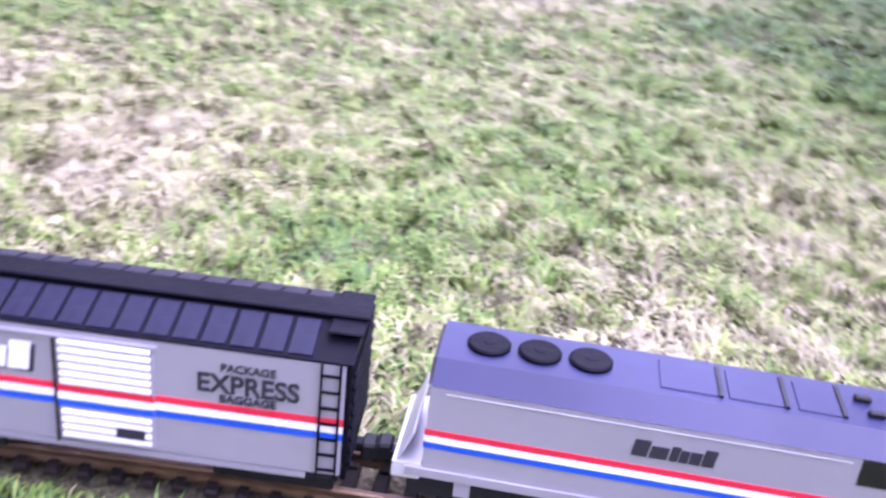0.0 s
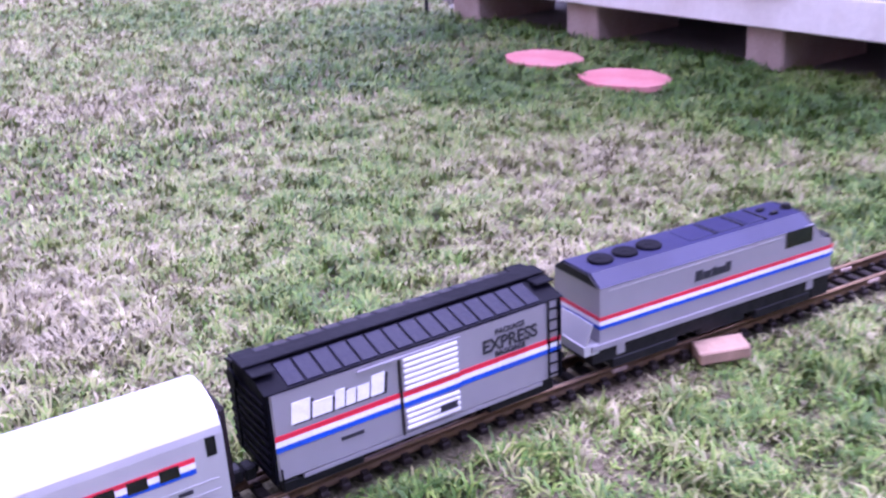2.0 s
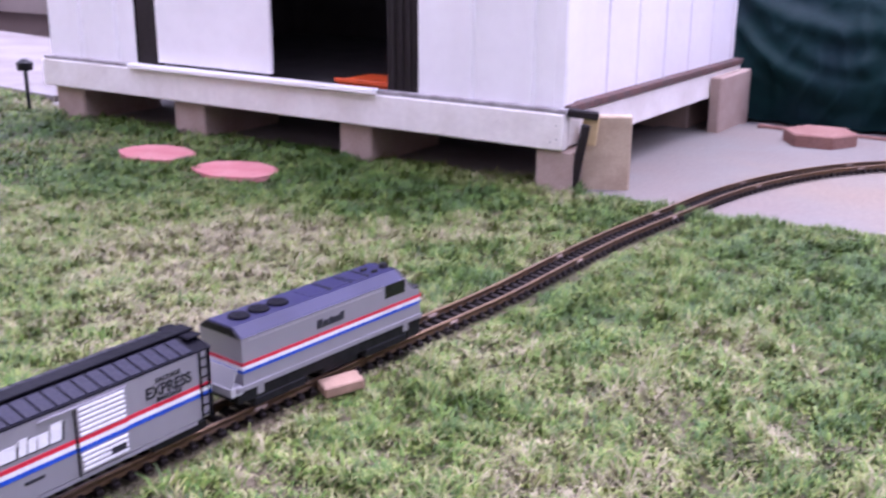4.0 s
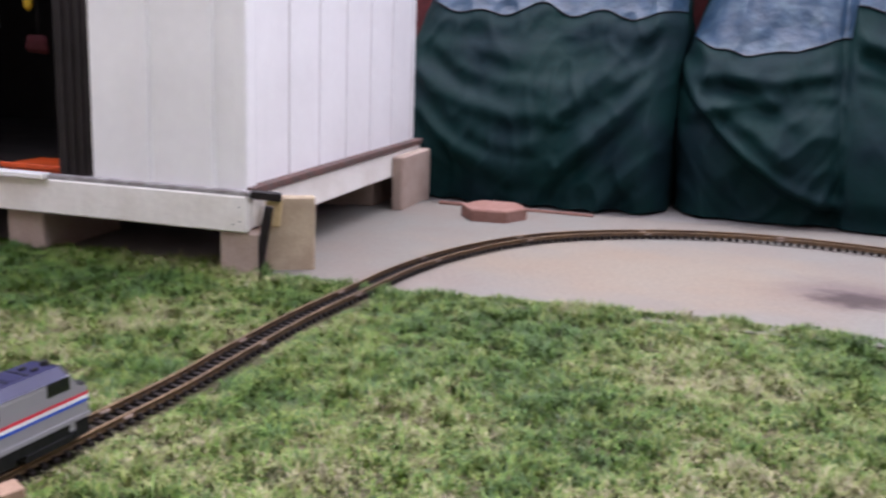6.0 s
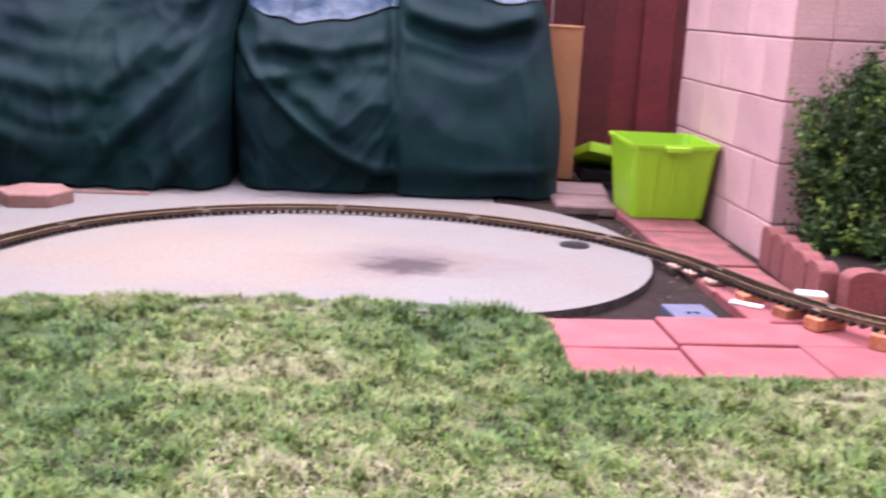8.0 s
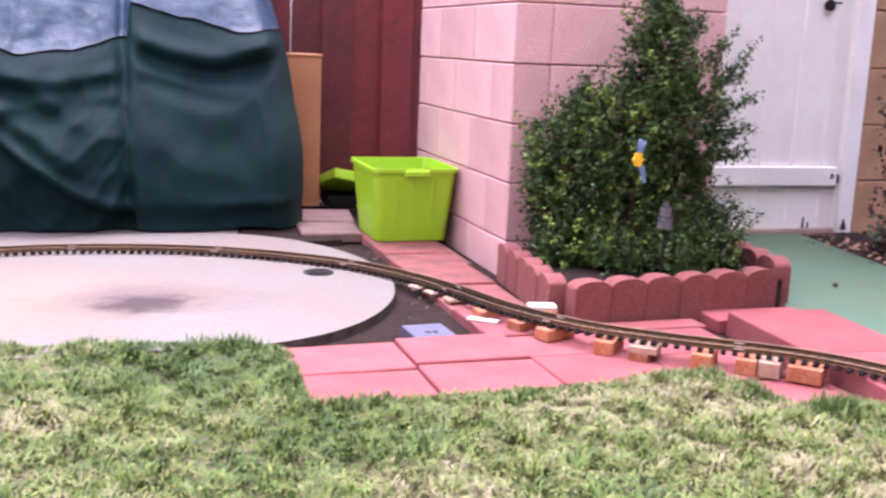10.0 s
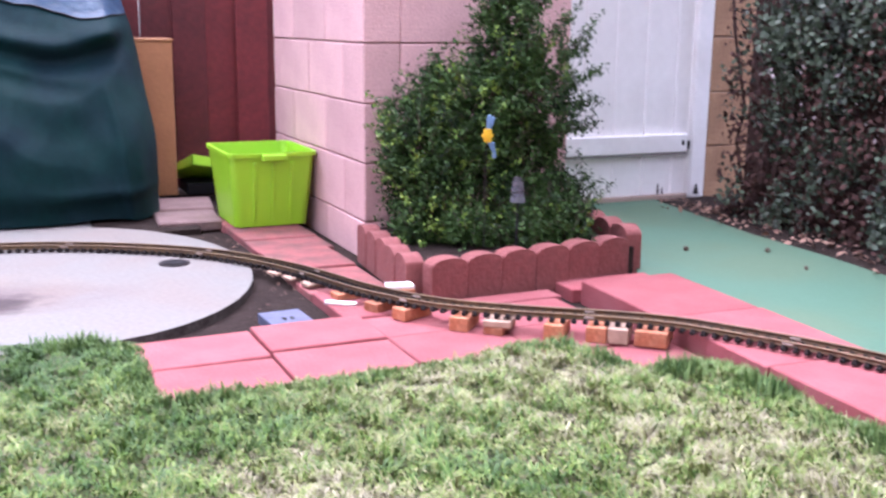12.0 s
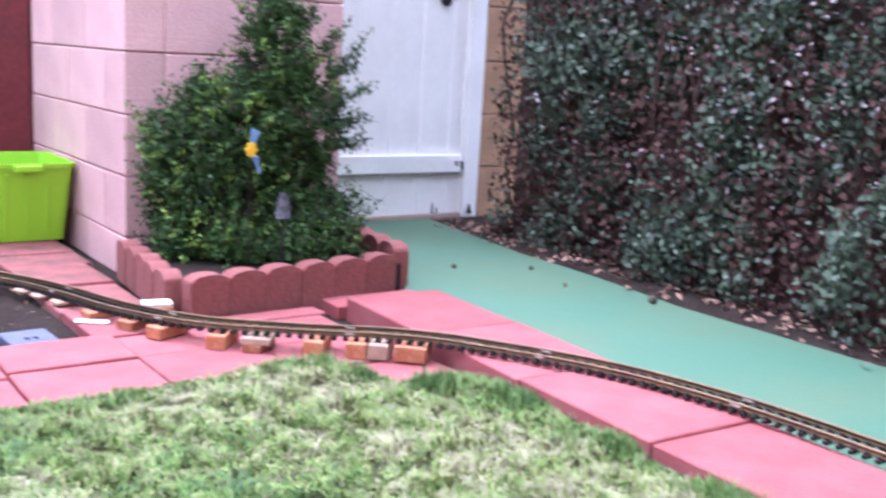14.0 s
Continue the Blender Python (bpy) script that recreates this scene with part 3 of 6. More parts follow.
# ---------------------------------------------------------------- shed on blocks
def shed():
    s = base("shed", yard_pose(0, 0), "white ribbed steel garden shed with its sliding door open", "shed")
    L, D, H, Z = -2.33, 1.5, 2.0, 0.232
    # added near-black lining: the shed's dark inside is put into its colour
    part("gloom_lining", boxed(L + 0.06, -0.06, D - 0.10, D - 0.075, 0.214, H - 0.01), M_INSIDE, s, "added near-black lining for the shed's gloom")
    part("gloom_lining", boxed(L + 0.06, L + 0.08, 0.09, D - 0.101, 0.214, H - 0.01), M_INSIDE, s, "added near-black lining for the shed's gloom")
    part("gloom_lining", boxed(-0.08, -0.06, 0.09, D - 0.101, 0.214, H - 0.01), M_INSIDE, s, "added near-black lining for the shed's gloom")
    part("gloom_ceiling", boxed(L + 0.06, -0.06, 0.07, D - 0.075, H - 0.009, H - 0.001), M_INSIDE, s, "added near-black ceiling for the shed's gloom")
    part("floor", boxed(L + 0.02, -0.02, 0.02, D - 0.02, 0.19, 0.222), M_INSIDE, s, "near-black floor with the gloom put into its colour")
    part("skirt", boxed(L, 0, 0, 0.035, 0.118, 0.222, 0.004), M_SKIRT, s, "weathered white timber skirt")
    part("skirt", boxed(-0.035, 0, 0.036, D, 0.125, 0.220, 0.004), M_SKIRT, s, "weathered white timber skirt")
    part("skirt", boxed(L, L + 0.035, 0.036, D, 0.12, 0.220, 0.004), M_SKIRT, s)
    part("skirt", boxed(L + 0.036, -0.036, D - 0.035, D, 0.12, 0.220, 0.004), M_SKIRT, s)
    part("base_strip", boxed(L + 0.01, 0.006, 0.004, 0.03, 0.2225, 0.236, 0.002), M_GREYSTRIP, s, "dull grey base strip")
    part("base_strip", boxed(-0.03, 0.008, 0.031, D, 0.2225, 0.243, 0.002), M_RUST, s, "rust-brown base strip")

    def ribbed(name, length, period, rib, x_first, deep):
        """A sheet along x with upright ribs, raised (deep below 0) or sunk."""
        bm = bmesh.new()
        xs = [(0.0, 0.0)]
        x = x_first
        while x < length - rib * 2:
            xs += [(x, 0.0), (x + rib * 0.2, deep), (x + rib * 0.8, deep), (x + rib, 0.0)]
            x += period
        xs.append((length, 0.0))
        for (xa, ya), (xb, yb) in zip(xs, xs[1:]):
            q = [bm.verts.new(c) for c in ((xa, ya, Z), (xb, yb, Z), (xb, yb, H), (xa, ya, H))]
            bm.faces.new(q)
        bmesh.ops.remove_doubles(bm, verts=bm.verts, dist=1e-5)
        bmesh.ops.solidify(bm, geom=bm.faces[:], thickness=-0.004)
        return part(name, bm, M_SHED, s)

    for x0, length in ((-0.515, 0.485), (L + 0.03, 0.50)):
        ob = ribbed("front_panel", length, 0.205, 0.030, 0.170, -0.013)
        ob.location = (x0, 0.035, 0)
    ob = ribbed("side_wall", D - 0.06, 0.222, 0.022, 0.058, 0.020)
    ob.matrix_local = pose(-0.03, 0.037, 0, 0, 0, 90)
    ob = ribbed("side_wall", D - 0.06, 0.222, 0.022, 0.058, 0.020)
    ob.matrix_local = pose(L + 0.03, D - 0.03, 0, 0, 0, -90)
    ob = ribbed("back_wall", -L - 0.06, 0.222, 0.022, 0.058, 0.020)
    ob.matrix_local = pose(-0.03, D - 0.03, 0, 0, 0, 180)
    part("corner_trim", boxed(-0.047, -0.012, 0.028, 0.036, Z, H, 0.002), M_SHED, s)
    part("corner_trim", boxed(-0.026, -0.012, 0.037, 0.088, Z, H, 0.002), M_SHED, s)
    part("door_jamb", boxed(-0.635, -0.515, 0.030, 0.062, Z + 0.002, H - 0.02, 0.003), M_DARKMETAL, s, "dark brown door jamb")
    part("door_jamb", boxed(-1.79, -1.672, 0.034, 0.062, Z + 0.002, H - 0.02, 0.003), M_DARKMETAL, s, "dark brown door jamb")
    for x in (-0.605, -0.575, -0.545):
        part("jamb_ridge", boxed(x - 0.006, x + 0.006, 0.024, 0.030, Z + 0.004, H - 0.02, 0.002), M_DARKMETAL, s)
    door = part("sliding_door", boxed(-1.670, -1.112, 0.018, 0.034, Z + 0.016, H - 0.02, 0.003), M_SHED, s, "plain white sliding door slid open")
    part("handle", boxed(-1.16, -1.145, 0.008, 0.018, 1.0, 1.12, 0.002), M_DARKMETAL, door)
    part("sill_track", boxed(-1.80, -0.655, -0.022, 0.017, 0.2225, 0.240, 0.003), M_WHITE, s, "bent white door track")
    part("lintel", boxed(-1.80, -0.515, 0.02, 0.06, H - 0.019, H + 0.06, 0.003), M_SHED, s)
    bm = profile([(-0.06, H), (D + 0.06, H), (D / 2, H + 0.25)], L - 0.05, 0.05)
    part("roof", bm, M_SHED, s)
    # concrete and timber supports
    for x0, x1, y0, y1, z1 in ((-2.30, -2.13, 0.03, 0.42, 0.117), (-1.615, -1.457, 0.03, 0.42, 0.117), (-0.833, -0.70, 0.03, 0.42, 0.117), (-0.09, 0.028, 0.012, 0.235, 0.117),
                               (-0.30, -0.09, 1.20, 1.46, 0.119), (-2.30, -2.13, 1.08, 1.48, 0.119), (-1.2, -1.04, 1.08, 1.45, 0.119)):
        part("support_block", boxed(x0, x1, y0, y1, -0.03, z1, 0.005), M_CINDER, s, "rough concrete block")
    ob = part("corner_post", boxed(0, 0.138, 0, 0.040, -0.03, 0.213, 0.005), M_TANPOST, s, "tan stained upright support")
    ob.matrix_local = pose(0.026, 0.075, 0, 0, 0, 27)
    part("far_post", boxed(0.002, 0.045, 1.16, 1.50, -0.02, 0.205, 0.005), M_CINDER, s, "pale upright concrete support")
    ob = part("clamp_plate", boxed(-0.022, 0.024, -0.005, 0.005, -0.036, 0.044, 0.003), M_CLAMP, s, "yellowish worn clamp plate")
    ob.matrix_local = pose(0.050, 0.066, 0.168, 0, 6, 20)
    for x, z in ((-0.020, 0.19), (-0.020, 0.15), (-0.040, 0.14)):
        part("nail_head", boxed(x - 0.002, x + 0.002, -0.0012, 0.0004, z - 0.002, z + 0.002), M_DARKMETAL, s)
    ob = part("bracket", boxed(-0.012, 0.012, -0.008, 0.008, 0, 0.21, 0.003), M_DARKMETAL, s, "bent dark steel strap")
    ob.matrix_local = pose(0.022, 0.028, -0.01, 0, 10, 0)
    ob = part("bracket", boxed(-0.012, 0.075, -0.013, 0.013, -0.012, 0.012, 0.003), M_DARKMETAL, s, "bent dark steel strap")
    ob.matrix_local = pose(0.012, 0.03, 0.225, 0, 6, 30)
    return s


shed()
jug = base("orange_tray", yard_pose(-0.78, 0.16, 0.222), "orange plastic tray lying on the shed floor", "tray")
part("body", boxed(-0.10, 0.13, -0.08, 0.1, 0.0, 0.022, 0.006), M_ORANGE, jug)
part("lip", boxed(-0.105, 0.135, -0.086, -0.08, 0.012, 0.028, 0.002), M_ORANGE, jug)
for nm, a, b, z, w, h, mat, lab in (("work_glove", -0.952, 0.32, 0.737, 0.014, 0.034, M_YELLOW, "yellow work glove hanging in the dark shed"), ("red_cloth", -0.935, 0.34, 0.600, 0.045, 0.030, M_DARKRED, "dark red cloth hanging in the dark shed"),
                                    ("grey_bag", -1.135, 0.36, 0.78, 0.032, 0.14, M_DIMBAG, "dark grey plastic bag hanging in the dark shed")):
    bm = boxed(-w, w, -0.015, 0.015, -h, h, 0.012)
    bmesh.ops.subdivide_edges(bm, edges=bm.edges[:], cuts=2, use_grid_fill=True)
    for v in bm.verts:
        v.co += Vector((0.25 * w * noise.noise(v.co * 30), 0, 0.2 * h * noise.noise(v.co * 24 + Vector((3, 0, 0)))))
    ob = base(nm, yard_pose(a, b, z), lab, nm.replace("_", " "))
    part("body", bm, mat, ob, "", True)
    bm = bmesh.new()
    cyl(bm, (0, 0, h * 0.9), (0, 0, 1.99 - z), 0.002, seg=5)
    part("string", bm, M_DARKMETAL, ob)
can = base("red_can", yard_pose(-0.60, 0.13, 0.222), "small red can on the shed floor", "can")
bm = bmesh.new()
cyl(bm, (0, 0, 0), (0, 0, 0.09), 0.03, seg=16)
part("body", bm, M_RED, can)
bm = bmesh.new()
cyl(bm, (0, 0, 0.09), (0, 0, 0.105), 0.026, 0.014, seg=16)
part("lid", bm, M_RED, can)

# ---------------------------------------------------------------- covered furniture
def cover(name, a0, a1, flap, seed, taper, belly, seams, whole, label):
    """A draped cover: swags hanging from the shoulders, a panel overlapping at the flap, a faded top layer above a seam."""
    c = base(name, yard_pose(a0, 1.53), label, "cover", "covered furniture")
    W, D, H, SL = a1 - a0, 0.62, 1.15, 0.50
    nx, nz = 150, 110

    def smooth(t):
        t = min(1.0, max(0.0, t))
        return t * t * (3 - 2 * t)

    def front(u, z):
        lean = SL * (z / 0.9) ** 1.75
        off = 0.0
        left = u < flap
        # swags: creases that sag between the two upper corners of each panel
        if whole:
            left, c0, wd = True, 0.52, 0.58
        else:
            c0, wd = (flap * 0.52, flap * 0.55) if left else ((1 + flap) / 2, (1 - flap) * 0.56)
        d = (u - c0) / wd
        sag = z - (0.40 if left else 0.17) * d * d * (1 + 0.35 * d * math.sin(seed * 3))
        env = smooth((0.78 - z) / 0.25) * (0.25 + 0.75 * smooth((1.1 - abs(d)) / 0.4))
        n1 = noise.noise(Vector((sag * 3.6, d * 1.05 + sag * 0.8, seed * 2.3 + left)))
        n2 = noise.noise(Vector((sag * 7.5, d * 1.6, seed * 4.1 + left)))
        ridge = 1 - min(1.0, abs(n1) * 3.2)
        off += env * ((0.010 if not left else 0.018 if whole else 0.020) * ridge + (0.016 if left else 0.010) * n2 + 0.008 * left * noise.noise(Vector((sag * 21, d * 2.2, seed * 1.3 + left))))
        off += 0.020 * (not left) * noise.noise(Vector((u * 6 + z * 0.8, z * 1.1, seed + 6)))
        # loose belly, hem folds and crumples
        off += belly * math.exp(-((u - c0) / (0.42 if whole else 0.2)) ** 2 - ((z - 0.33) / 0.24) ** 2) * left
        low = smooth((0.45 - z) / 0.4)
        off += 0.045 * low * noise.noise(Vector((u * 6.5 + seed, z * 0.8, seed * 1.7)))
        off += 0.045 * noise.noise(Vector((u * 2.3, z * 2.2 + seed, 4.0 + seed)))
        off += 0.012 * noise.noise(Vector((u * 13 + z * 3, z * 5 - u * 4, seed)))
        crumple = 1 - abs(noise.noise(Vector((u * 9 - z * 3, z * 5 + u * 5, seed + 9)))) * 3
        off += (0.014 if left else 0.003) * max(0.0, crumple)

        def crease(line, width, height):
            """A soft ridge along a line of z, with its hollow under it."""
            k = (z - line) / width
            return 0.55 * height * (math.exp(-k * k) - 0.8 * math.exp(-((k + 1.7) / 1.1) ** 2))

        wave = noise.noise(Vector((u * 7, seed, 8))) * 0.02
        if whole:
            # swags hung from both shoulders, and pleats drawn down from the right one
            v = u - 0.50
            for z0, bow, wd, ht, skew in ((0.60, 0.55, 0.044, 0.040, 0.10), (0.47, 0.90, 0.040, 0.046, -0.08), (0.36, 1.25, 0.046, 0.052, 0.06),
                                          (0.25, 1.55, 0.040, 0.046, -0.05), (0.13, 1.9, 0.040, 0.040, 0.04)):
                off += crease(z0 + bow * v * v + skew * v + wave, wd, ht) * smooth((0.47 - abs(v)) / 0.15) * (0.65 + 0.6 * noise.noise(Vector((u * 5, z0 * 9, seed))))
            for k, slope in ((0.95, 1.25), (1.12, 1.30), (1.30, 1.45)):
                off += crease(0.78 - (k - u) * slope + wave, 0.050, 0.040) * smooth((u - 0.45) / 0.2) * smooth((0.97 - u) / 0.1)
        elif left:
            # a pouch sagging under the seam, and a loose flap whose edge sweeps to the foot
            w = u / flap
            hem = 0.075 + 0.50 * max(0.0, 1 - w) ** 1.9
            off -= 0.065 * smooth((hem - z) / 0.022)
            off += 0.022 * math.exp(-((z - hem - 0.022) / 0.020) ** 2)
            mid = smooth(w / 0.22) * smooth((1 - w) / 0.12)
            off += mid * (crease(0.585 - 0.055 * math.sin(math.pi * w) + wave, 0.036, 0.070) + crease(0.455 + 0.10 * (w - 0.5) + wave, 0.032, 0.045))
            for z0, slope in ((0.70, 0.42), (0.56, 0.46), (0.42, 0.40)):
                off += crease(z0 - slope * w + wave, 0.036, 0.032) * smooth((z - hem) / 0.05) * smooth((0.85 - w) / 0.3)
        else:
            # one deep swag under the seam, then a smooth panel with a rucked hem
            w = (u - flap) / (1 - flap)
            mid = smooth(w / 0.10) * smooth((0.95 - w) / 0.15)
            off += mid * crease(0.735 - 0.10 * math.sin(math.pi * w ** 0.8) + 2 * wave, 0.042, 0.085)
            off += mid * 0.018 * noise.noise(Vector((w * 5 + z * 4, z * 3 - w * 2, seed + 3))) * smooth((z - 0.25) / 0.3)
            off += mid * crease(0.60 - 0.05 * w - 0.05 * math.sin(math.pi * w) + wave, 0.030, 0.034) * smooth((0.75 - w) / 0.3)
            off += 0.020 * math.exp(-((w - 0.80 + 0.1 * z) / 0.035) ** 2) * smooth((0.62 - z) / 0.2)
            off += crease(0.075 + 0.05 * w + wave, 0.022, 0.014) * smooth((w - 0.30) / 0.2)
        # bunched cloth just under the seam
        k = z - seam(u)
        off += 0.035 * math.exp(-((k + 0.05) / 0.045) ** 2) * (0.6 + 0.9 * noise.noise(Vector((u * 5, seed, 1))))
        over = 0.0 if whole else smooth((z - 0.02) / 0.1)
        off += over * (0.034 * smooth((u - flap) / 0.014 + 0.5) - 0.030 * math.exp(-((u - flap + 0.02) / 0.018) ** 2))
        edge = min(u, 1 - u)
        round_off = 0.17 * max(0.0, 1 - edge / 0.10) ** 2
        # shoulders draw in towards the top, one side bulges a little at mid height
        t = smooth((z - 0.50) / 0.62) if u < 0.5 else smooth((z - 0.60) / 0.55) + 0.32 * z
        x = W * (0.5 + (u - 0.5) * (1 - taper * t))
        if u < 0.5:
            x += 0.045 * (u - 0.5) * 2 * math.exp(-((z - 0.45) / 0.2) ** 2)
        x += 0.012 * noise.noise(Vector((z * 5, seed, u)))
        return Vector((x, lean + round_off - off, z))

    def seam(u):
        if whole:
            return seams[0] + 0.022 * math.sin(u * 13 + 1.0) + 0.014 * math.sin(u * 29) + 0.03 * noise.noise(Vector((u * 6, seed, 2)))
        hang = u / flap if u < flap else (u - flap) / (1 - flap)
        s = seams[0] - seams[1] * math.sin(math.pi * min(1.0, hang * 1.05)) if u < flap else seams[2] - seams[3] * smooth(hang * 1.6)
        return s + 0.035 * noise.noise(Vector((u * 6, seed, 2))) + 0.012 * noise.noise(Vector((u * 17, seed, 5)))

    def skirt_bm(z_from, z_to, out):
        bm = bmesh.new()
        grid = []
        for i in range(nx + 1):
            u = i / nx
            za, zb = z_from(u), z_to(u)
            col = []
            for j in range(nz + 1):
                p = front(u, za + (zb - za) * j / nz)
                p.y -= out
                col.append(bm.verts.new(p))
            grid.append(col)
        for i in range(nx):
            for j in range(nz):
                bm.faces.new((grid[i][j], grid[i + 1][j], grid[i + 1][j + 1], grid[i][j + 1]))
        return bm

    part("front", skirt_bm(lambda u: 0.0 + 0.02 * abs(noise.noise(Vector((u * 9, seed, 9)))), lambda u: H, 0.0), M_TARP, c, "dark green draped front", True)
    part("top_layer", skirt_bm(seam, lambda u: H, 0.005), M_TARPTOP, c, "faded bluish top layer with glints painted in", True)
    # welt along the seam, one unbroken cord
    bm = bmesh.new()
    rings = []
    for i in range(nx + 1):
        u = i / nx
        p = front(u, seam(u))
        rings.append([bm.verts.new((p.x, p.y - 0.007 + 0.004 * math.cos(t), p.z + 0.004 * math.sin(t))) for t in (0, 1.257, 2.513, 3.77, 5.027)])
    for r, q in zip(rings, rings[1:]):
        for k in range(5):
            bm.faces.new((r[k], r[(k + 1) % 5], q[(k + 1) % 5], q[k]))
    part("seam", bm, M_BLACK, c, "dark stitched seam")
    for u in (0.0, 1.0):
        bm = bmesh.new()
        grid = []
        for i in range(13):
            col = []
            for j in range(61):
                p = front(u, H * j / 60)
                p.y += (D + 0.2 - p.y) * (i / 12) * 0.98
                p.x += 0.02 * noise.noise(Vector((i * 0.6, j * 0.10, seed + u))) * (i > 0)
                col.append(bm.verts.new(p))
            grid.append(col)
        for i in range(12):
            for j in range(60):
                bm.faces.new((grid[i][j], grid[i + 1][j], grid[i + 1][j + 1], grid[i][j + 1]))
        part("side", bm, M_TARP, c, "", True)
    bm = bmesh.new()
    q = [bm.verts.new(v) for v in (front(0, H), front(1, H), Vector((W, D + 0.2, H - 0.02)), Vector((0, D + 0.2, H - 0.02)))]
    bm.faces.new(q)
    part("top", bm, M_TARPTOP, c)
    return c


cover("draped_cover", -0.17, 1.0, 0.58, 1.0, 0.03, 0.09, (0.775, 0.03, 0.80, 0.04), True, "dark green waterproof cover draped over patio furniture")
cover("draped_cover", 1.02, 2.30, 0.49, 5.3, 0.16, 0.07, (0.69, 0.07, 0.82, 0.07), False, "dark green cover with bluish worn top over patio furniture")

# ---------------------------------------------------------------- things by the fence
crate = base("tan_box", yard_pose(2.20, 2.06), "tall tan wooden box standing by the fence", "box")
part("body", boxed(0, 0.235, 0, 0.19, 0, 0.645, 0.003), M_TAN, crate)
part("lid", boxed(-0.004, 0.239, -0.004, 0.194, 0.6455, 0.659, 0.003), M_TAN, crate)


def tub():
    t = base("storage_tub", yard_pose(2.625, 1.395, 0.001), "lime green plastic storage tub with a rolled rim", "tub")
    bw, bd, tw, td, h = 0.135, 0.15, 0.160, 0.19, 0.272
    bm = bmesh.new()

    def ring(w, d, z, r=0.03):
        vs = []
        for cx, cy, t0 in ((w - r, d - r, 0), (-w + r, d - r, 90), (-w + r, -d + r, 180), (w - r, -d + r, 270)):
            for k in range(5):
                an = radians(t0 + k * 22.5)
                vs.append(bm.verts.new((cx + r * math.cos(an), cy + r * math.sin(an), z)))
        return vs

    def skin(a, b):
        for i in range(len(a)):
            j = (i + 1) % len(a)
            bm.faces.new((a[i], a[j], b[j], b[i]))

    outer = [ring(bw, bd, 0), ring(bw + (tw - bw) * 0.9, bd + (td - bd) * 0.9, h * 0.94), ring(tw + 0.005, td + 0.005, h * 0.945), ring(tw + 0.005, td + 0.006, h)]
    inner = [ring(tw - 0.004, td - 0.004, h), ring(bw - 0.004, bd - 0.004, 0.006)]
    for a, b in zip(outer, outer[1:]):
        skin(a, b)
    skin(outer[-1], inner[0])
    skin(inner[0], inner[1])
    bm.faces.new(outer[0][::-1])
    bm.faces.new(inner[1])
    part("body", bm, M_LIME, t, "", False)
    for x in (-0.075, 0.0, 0.075):
        ob = part("rib", boxed(-0.006, 0.006, -0.004, 0.004, 0.02, h * 0.88, 0.002), M_LIME, t)
        ob.matrix_local = pose(x * 0.9, -bd - 0.0, 0, 8.8, 0, 0)
    part("handle", boxed(-0.045, 0.045, -td - 0.022, -td - 0.004, h - 0.028, h - 0.004, 0.004), M_LIME, t)
    part("handle", boxed(-0.045, 0.045, td + 0.004, td + 0.022, h - 0.028, h - 0.004, 0.004), M_LIME, t)
    return t


tub()
tray = base("lime_tray", yard_pose(2.56, 2.12, 0.0), "shallow lime green tray leaning by the fence", "tray")
bm = bmesh.new()
box(bm, -0.11, 0.11, -0.14, 0.14, 0, 0.012, 0.004)
for x in (-0.11, 0.10):
    box(bm, x, x + 0.01, -0.14, 0.14, 0.0, 0.045, 0.003)
for y in (-0.14, 0.13):
    box(bm, -0.11, 0.11, y, y + 0.01, 0.0, 0.045, 0.003)
ob = part("tray", bm, M_LIME, tray)
ob.matrix_local = pose(0, 0.0, 0.075, -18, 12, 8)
part("stand", boxed(-0.09, 0.09, -0.09, 0.1, 0, 0.05, 0.006), M_BLACK, tray, "black support under the tray")
for a, b, w, d, turn in ((2.365, 1.50, 0.23, 0.24, -4), (2.39, 1.80, 0.26, 0.28, -8)):
    ob = part("stepping_slab", boxed(-w / 2, w / 2, -d / 2, d / 2, -0.03, 0.010, 0.006), M_SLABSTONE)
    ob.matrix_world = yard_pose(a, b, 0, turn)
    tagged(ob, "rough brown concrete slab lying on soil", "slab", "brown slabs")
stone = part("small_rock", boxed(-0.04, 0.04, -0.03, 0.03, 0.0, 0.05, 0.015), M_BRICKRED)
stone.matrix_world = yard_pose(2.62, 1.75, -0.03, 20)
tagged(stone, "reddish rock behind the green tub", "rock")

hexagon = [(0.128 * math.cos(radians(60 * i)), 0.128 * math.sin(radians(60 * i))) for i in range(6)]
bm = prism(hexagon, 0, 0.052)
bmesh.ops.bevel(bm, geom=bm.edges[:], offset=0.005, segments=1, affect="EDGES")
ob = part("hexagon_stone", bm, M_BRICKRED)
ob.matrix_world = yard_pose(0.405, 1.19, -0.008, 4)
tagged(ob, "thick brick-red hexagonal paving stone lying on concrete", "paving stone")
bm = bmesh.new()
cyl(bm, (-0.31, 0, 0.012), (0.31, 0, 0.010), 0.010, 0.008, seg=8)
ob = part("red_stick", bm, M_BRICKRED)
ob.matrix_world = yard_pose(0.44, 1.375, -0.008, 0)
tagged(ob, "long thin red wooden stick on the concrete", "stick")

